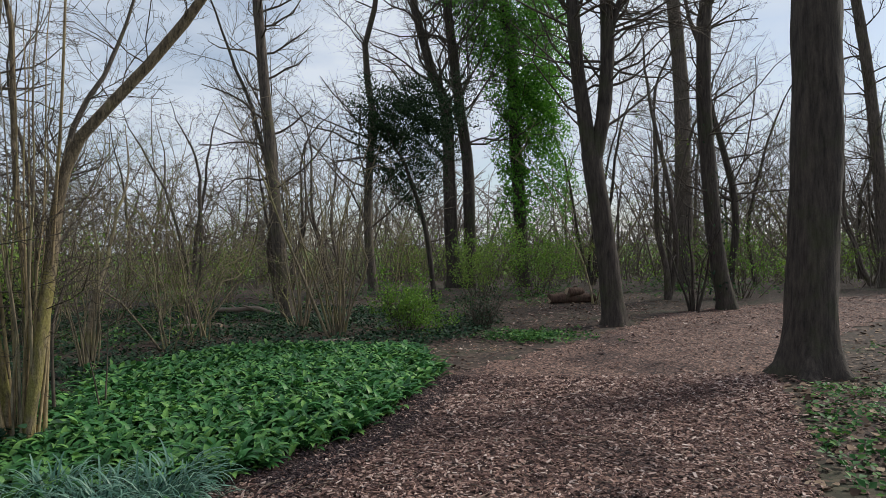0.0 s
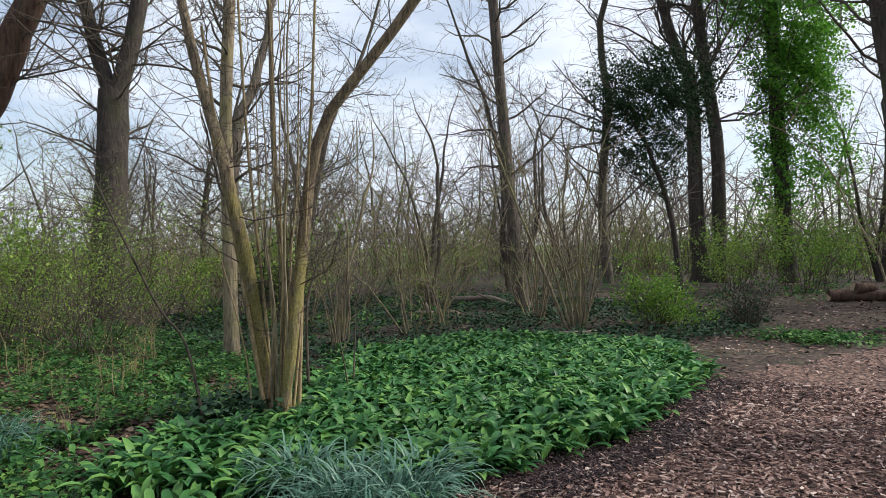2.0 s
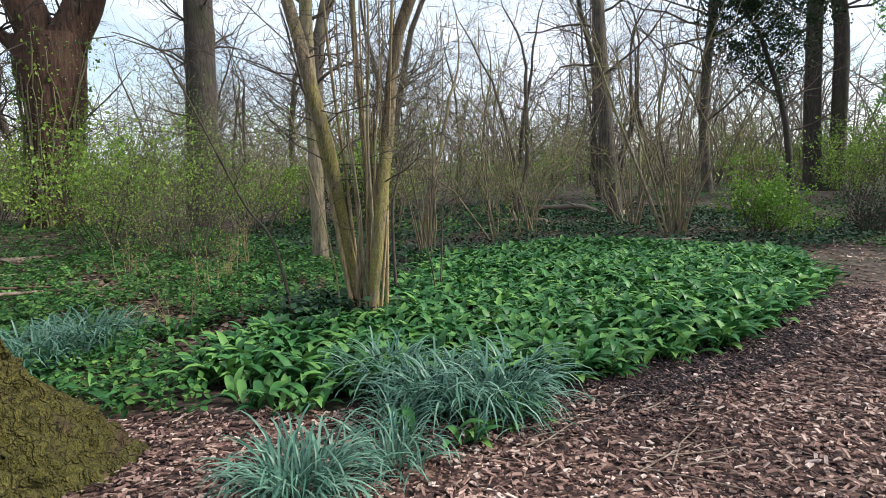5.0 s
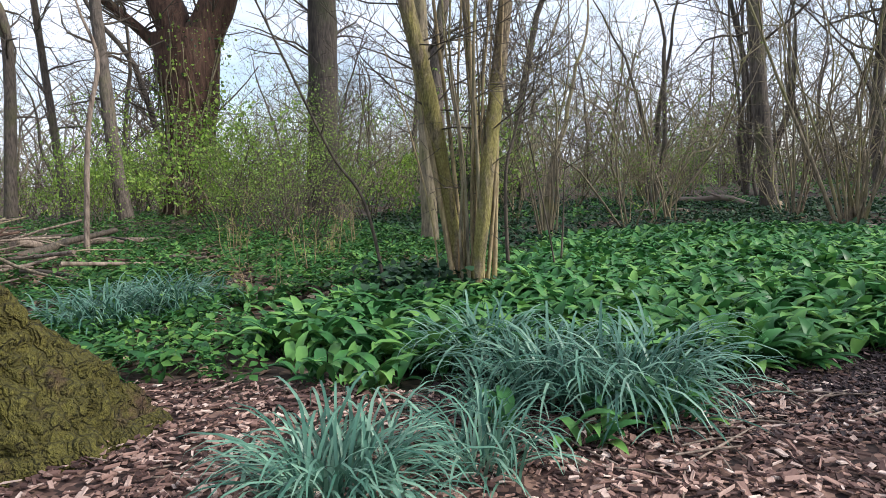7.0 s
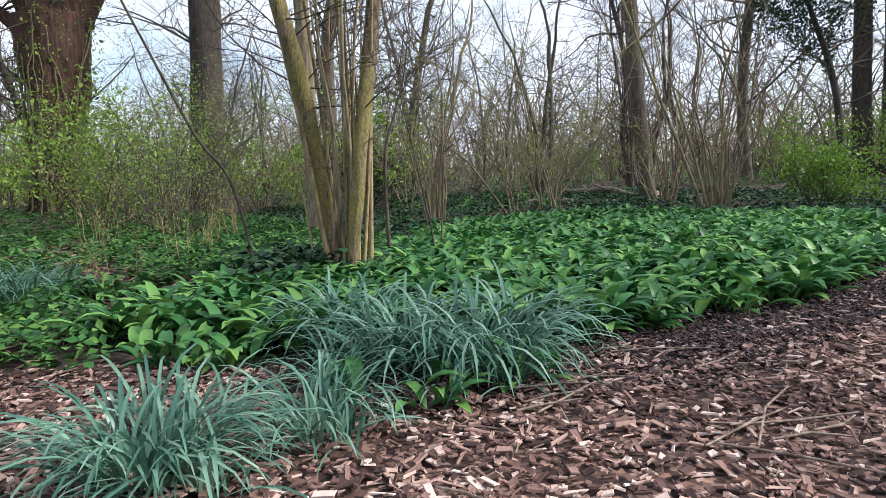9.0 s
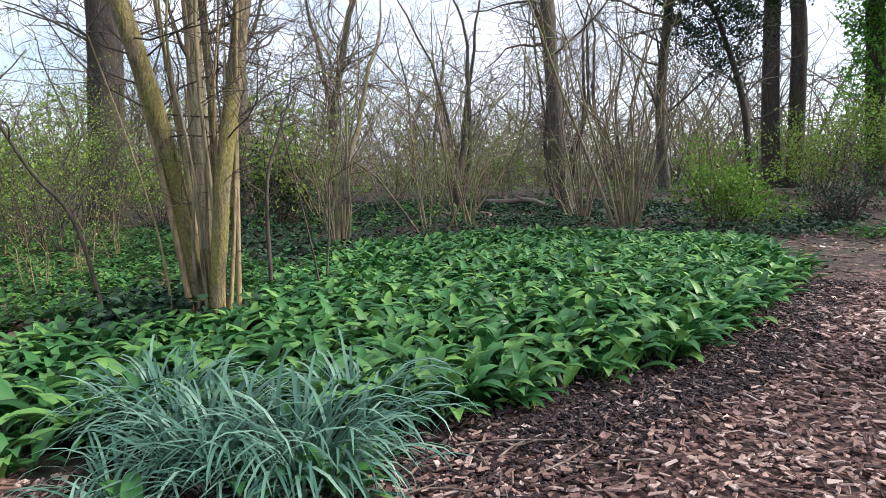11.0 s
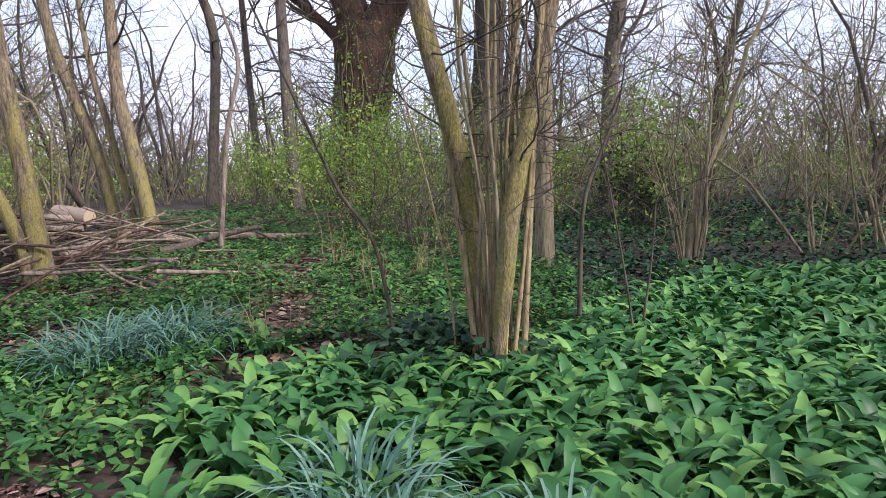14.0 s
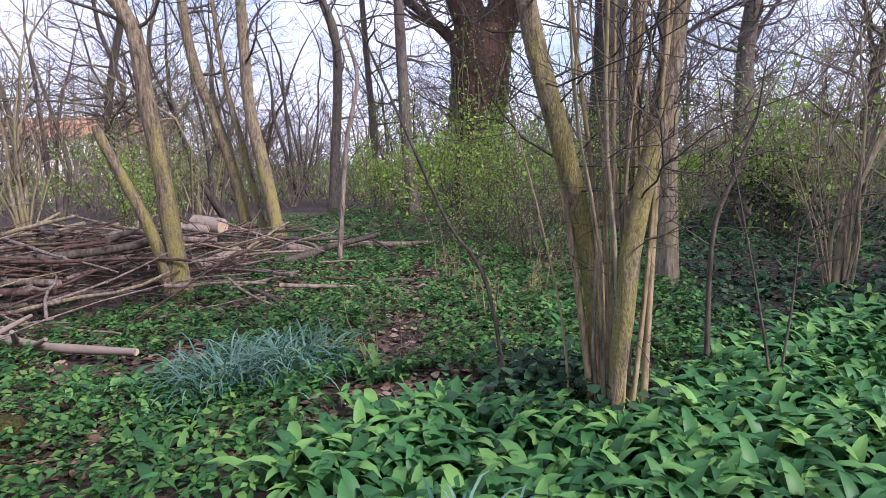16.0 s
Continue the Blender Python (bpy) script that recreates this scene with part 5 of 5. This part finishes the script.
    # dry leaves on the floor
    wood = random_in(rng, [(-20, 0), (-5.6, 3.0), (-4.6, 4.4), (-3.2, 5.2), (-1.4, 6.5), (-0.3, 9), (0.5, 12), (3, 14.5), (7, 19.5), (7, 26), (-16, 26)], 13000, 0.012)
    floor_left = random_in(rng, [(-14, 1), (-9, 0.8), (-6.0, 2.2), (-4.7, 4.4), (-4.3, 5.6), (-4.6, 7.5), (-7, 10), (-12, 9), (-15, 5)], 22000, 0.014)
    right = random_in(rng, [(2.2, 3), (3.2, 7.6), (4.3, 10), (10.3, 16.6), (18, 18), (14, 4)], 9000, 0.012)
    c = np.vstack([wood, floor_left, right, random_in(rng, [(2.0, 4), (3.1, 7.6), (4.3, 10), (7, 10.5), (5.5, 4)], 2500, 0.014)])
    g = Geo()
    g.scatter(IVY_V, IVY_F, turns(rng, len(c), rng.uniform(0.04, 0.10, len(c)), 0.25), c)
    stuff("leaf_litter", g, M_LITTER, "dry brown leaves strewn over the soil", "leaf litter")
    g = Geo()
    for p in wood[:700]:
        a, L = rng.uniform(0, math.pi), rng.uniform(0.2, 0.9)
        d = np.array([math.cos(a), math.sin(a), rng.normal(0, 0.04)]) * L / 2
        g.tube([p - d, p + rng.normal(0, 0.03, 3) * np.array([1, 1, 0.3]), p + d], [0.007, 0.008, 0.005], 4)
    stuff("fallen_twigs", g, M_DEAD, "thin fallen twigs on the woodland floor", "twigs")


scattered_pieces()


# ---- the wood around ----
def wood():
    rng = np.random.default_rng(151)
    poles = []
    for k in range(6):
        a = [(0, 0, 0, 0.085 + 0.016 * k), (rng.normal(0, 0.15), rng.normal(0, 0.15), 2.5, 0.075 + 0.014 * k), (rng.normal(0, 0.4), rng.normal(0, 0.4), 5.5, 0.06 + 0.011 * k)]
        poles.append(tree("woodland_tree", "bare woodland tree with fine spring twigs", [a], 11 + k * 0.9, 160 + k, M_BARK if k % 2 else M_BARK_DARK, nb=34, zmin=1.6, blen=3.6, kids=7, sides=8, group="trees of the wood", flare=0.3))
    for k in range(4):
        limbs = []
        for j in range(3 + k % 2):
            a, lean, r = rng.uniform(0, 6.28), rng.uniform(0.12, 0.4), rng.uniform(0.05, 0.10)
            p, q = np.zeros(2), [(0, 0, 0, r * 1.15)]
            for z in (0.7, 1.6, 2.7, 4.0):
                p = p + np.array([math.cos(a), math.sin(a)]) * lean * 0.9 + rng.normal(0, 0.16, 2)
                q.append((p[0], p[1], z, r * (1.05 - 0.12 * z)))
            limbs.append(q)
        poles.insert(2 * k, tree("crooked_tree", "crooked many-stemmed woodland tree, still bare", limbs, 7.0 + k * 0.6, 260 + k, M_BARK_DARK if k % 2 else M_BARK, nb=10, zmin=1.0, blen=2.6, kids=6, sides=7, group="crooked trees of the wood", flare=0.2))
    shrubs = [stems_clump("woodland_shrub", "bare brown many-stemmed shrub in the wood", (0, 0), 8, 4.4, 1.5, 0.026, 170 + k, M_HAZEL_BG, nb=7, group="shrubs of the wood", leaves=420, leaf=0.055, crook=2.2) for k in range(5)]
    greens = [bush("spring_thicket", "loose thicket with fresh spring-green leaves", (0, 0), 1.5, 2.2, 180 + k, 2000, 0.07, M_SPRING, group="green thickets", twigs=14) for k in range(3)]
    kept = [(-4.06, 7.24), (3.6, 15.9), (4.9, 10.3), (-4.4, 18.3), (-14, 14), (-18, 12.5), (-7, 10.1), (-10.3, 4.7), (-12.9, 3.3), (0.1, 30), (3, 30), (-2.5, 14.9), (-11.7, 16), (-1.5, 22), (7.4, 18.8), (-15.3, 6.3), (9.3, 27)]
    used = {}

    def put(src, x, y, s):
        m = pose(x, y, float(ground_z(x, y)) - 0.03, 0, 0, rng.uniform(0, 360)) @ Matrix.Diagonal((s, s, s * rng.uniform(0.9, 1.15), 1))
        if src.name in used:
            c = copy_thing(src, pose(x, y, float(ground_z(x, y)) - 0.03, 0, 0, rng.uniform(0, 360)))
            c.scale = (s, s, s * rng.uniform(0.9, 1.15))
        else:
            used[src.name] = 1
            src.location, src.rotation_euler, src.scale = (x, y, float(ground_z(x, y)) - 0.03), (0, 0, rng.uniform(0, 6.28)), (s, s, s)

    def free(x, y, gap):
        return all(math.hypot(x - a, y - b) > gap for a, b in kept) and not inside(PATH_AREA, np.array([x]), np.array([y]))[0]

    # crooked trees that stand nearer, beyond the ivy
    for k, (x, y, s) in enumerate(((-6.6, 17.2, 0.85), (12.0, 31.0, 0.9), (-5.6, 22.0, 0.9), (-20.5, 5.6, 0.9), (-22.0, 1.2, 1.0))):
        put(poles[2 * (k % 4)], x, y, s)
    # a nearer belt of shrubs behind the ivy and left of the hazel
    for k in range(22):
        x, y = rng.uniform(-17, -3.2), rng.uniform(13.2, 23)
        if free(x, y, 1.1):
            put(shrubs[k % 5], x, y, rng.uniform(0.6, 0.95))
    for k in range(16):
        x, y = (rng.uniform(-20, -8.5), rng.uniform(9.0, 18)) if k % 2 else (rng.uniform(-26, -15), rng.uniform(2, 14))
        if free(x, y, 1.0):
            put(greens[k % 3] if k % 4 else shrubs[k % 5], x, y, rng.uniform(0.7, 1.35))
    for src_list, n, lo, hi, gap in ((poles, 46, 20, 40, 2.0), (shrubs, 46, 17, 40, 1.8), (greens, 30, 18, 40, 1.8)):
        done, tries = 0, 0
        while done < n and tries < 4000:
            tries += 1
            az = rng.uniform(-0.75, 1.75) if rng.random() < 0.86 else rng.uniform(0, 6.28)
            d = lo + (hi - lo) * rng.uniform(0, 1) ** 0.8
            x, y = -0.6 - math.sin(az) * d, 3.0 + math.cos(az) * d
            if free(x, y, gap):
                put(src_list[done % len(src_list)], x, y, rng.uniform(0.7, 1.35))
                done += 1


wood()


def far_wood():
    """The wood's edge far off: slim stems and a haze of twigs."""
    rng = np.random.default_rng(191)
    stems, green = Geo(), Geo()
    for k in range(1500):
        az, d = rng.uniform(0, 2 * math.pi), rng.uniform(36, 70)
        if rng.random() < 0.75:
            az = rng.uniform(-0.8, 1.8)
        x, y = -math.sin(az) * d, 3 + math.cos(az) * d
        z, h = float(ground_z(x, y)), rng.uniform(3, 11)
        p = np.array([x, y, z])
        line = [p]
        d = np.array([rng.normal(0, 0.25), rng.normal(0, 0.25), 1.0])
        for _ in range(4):
            d = d + rng.normal(0, 0.28, 3) * np.array([1, 1, 0.3])
            line.append(line[-1] + d / np.linalg.norm(d) * h / 4)
        stems.tube(line, [0.07, 0.058, 0.044, 0.03, 0.012], 4, cap=False)
        for _ in range(18):
            i, u = rng.integers(0, 4), rng.random()
            b = line[i] + (line[i + 1] - line[i]) * u
            e = b + np.array([rng.normal(0, 1.0), rng.normal(0, 1.0), rng.uniform(-0.1, 1.3)])
            stems.tube([b, (b + e) / 2 + rng.normal(0, 0.15, 3), e], [0.022, 0.016, 0.008], 3, cap=False)
    # low brush that closes the view under the crowns
    for k in range(5200):
        az, d = rng.uniform(-0.9, 1.9), rng.uniform(27, 60)
        p = np.array([-math.sin(az) * d, 3 + math.cos(az) * d, 0])
        if inside(PATH_AREA, p[:1], p[1:2])[0]:
            continue
        p[2] = float(ground_z(p[0], p[1]))
        e = p + np.array([rng.normal(0, 0.7), rng.normal(0, 0.7), rng.uniform(0.8, 3.0)])
        stems.tube([p, (p + e) / 2 + rng.normal(0, 0.22, 3), e], [0.02, 0.016, 0.007], 3, cap=False)
    n = 24000
    az, d = rng.uniform(-0.9, 1.9, n), rng.uniform(30, 62, n)
    x, y = -np.sin(az) * d, 3 + np.cos(az) * d
    lump = wave(x * 0.35, y * 0.35)
    c = np.stack([x, y, ground_z(x, y) + rng.uniform(0, 1, n) ** 1.5 * (1.6 + 1.2 * lump)], -1)[lump > -0.3]
    c = c[c[:, 2] > -0.5]
    green.scatter(LEAF4, LEAF4_F, turns(rng, len(c), rng.uniform(0.12, 0.24, len(c)), 0.9), c)
    stuff("far_wood", stems, M_FAR_HAZED, "far edge of the wood, bare stems and twigs in haze-paled grey-brown", "woods")
    stuff("far_thicket", green, M_SPRING, "hazy green low thicket at the wood's edge", "thicket")


far_wood()


# ---- house beyond the wood ----
def box(g, lo, hi):
    (a, b, c), (d, e, f) = lo, hi
    g.add([(a, b, c), (d, b, c), (d, e, c), (a, e, c), (a, b, f), (d, b, f), (d, e, f), (a, e, f)],
          [(0, 3, 2, 1), (4, 5, 6, 7), (0, 1, 5, 4), (1, 2, 6, 5), (2, 3, 7, 6), (3, 0, 4, 7)])


def house():
    root = thing("house", "pale rendered house with an orange tiled roof beyond the wood", "house", at=(-62, -4.2, -0.5))
    root.rotation_euler = (0, 0, radians(98))
    g = Geo()
    box(g, (-5, -4, -0.2), (7, 4, 5.1))
    part("wall", g, M_RENDER_WALL, root, smooth=False)
    g = Geo()
    g.add([(-5.4, -4.6, 5.0), (7.4, -4.6, 5.0), (7.4, 0, 6.8), (-5.4, 0, 6.8), (-5.4, 4.6, 5.0), (7.4, 4.6, 5.0)], [(0, 1, 2, 3), (3, 2, 5, 4), (0, 3, 4, 4), (1, 5, 2, 2), (0, 4, 5, 1)])
    part("roof", g, M_ROOF, root, "orange clay tile roof", smooth=False)
    for fl in (0.9, 3.2):
        for k in range(6):
            x = -4.2 + 2.0 * k
            w = Geo()
            box(w, (x - 0.55, -4.06, fl), (x + 0.55, -3.98, fl + 1.2))
            win = part("window", w, M_FRAME, root, smooth=False)
            for s in (-0.25, 0.25):
                p = Geo()
                box(p, (x + s - 0.2, -4.09, fl + 0.1), (x + s + 0.2, -4.05, fl + 1.1))
                part("pane", p, M_PANE, win, smooth=False)


house()
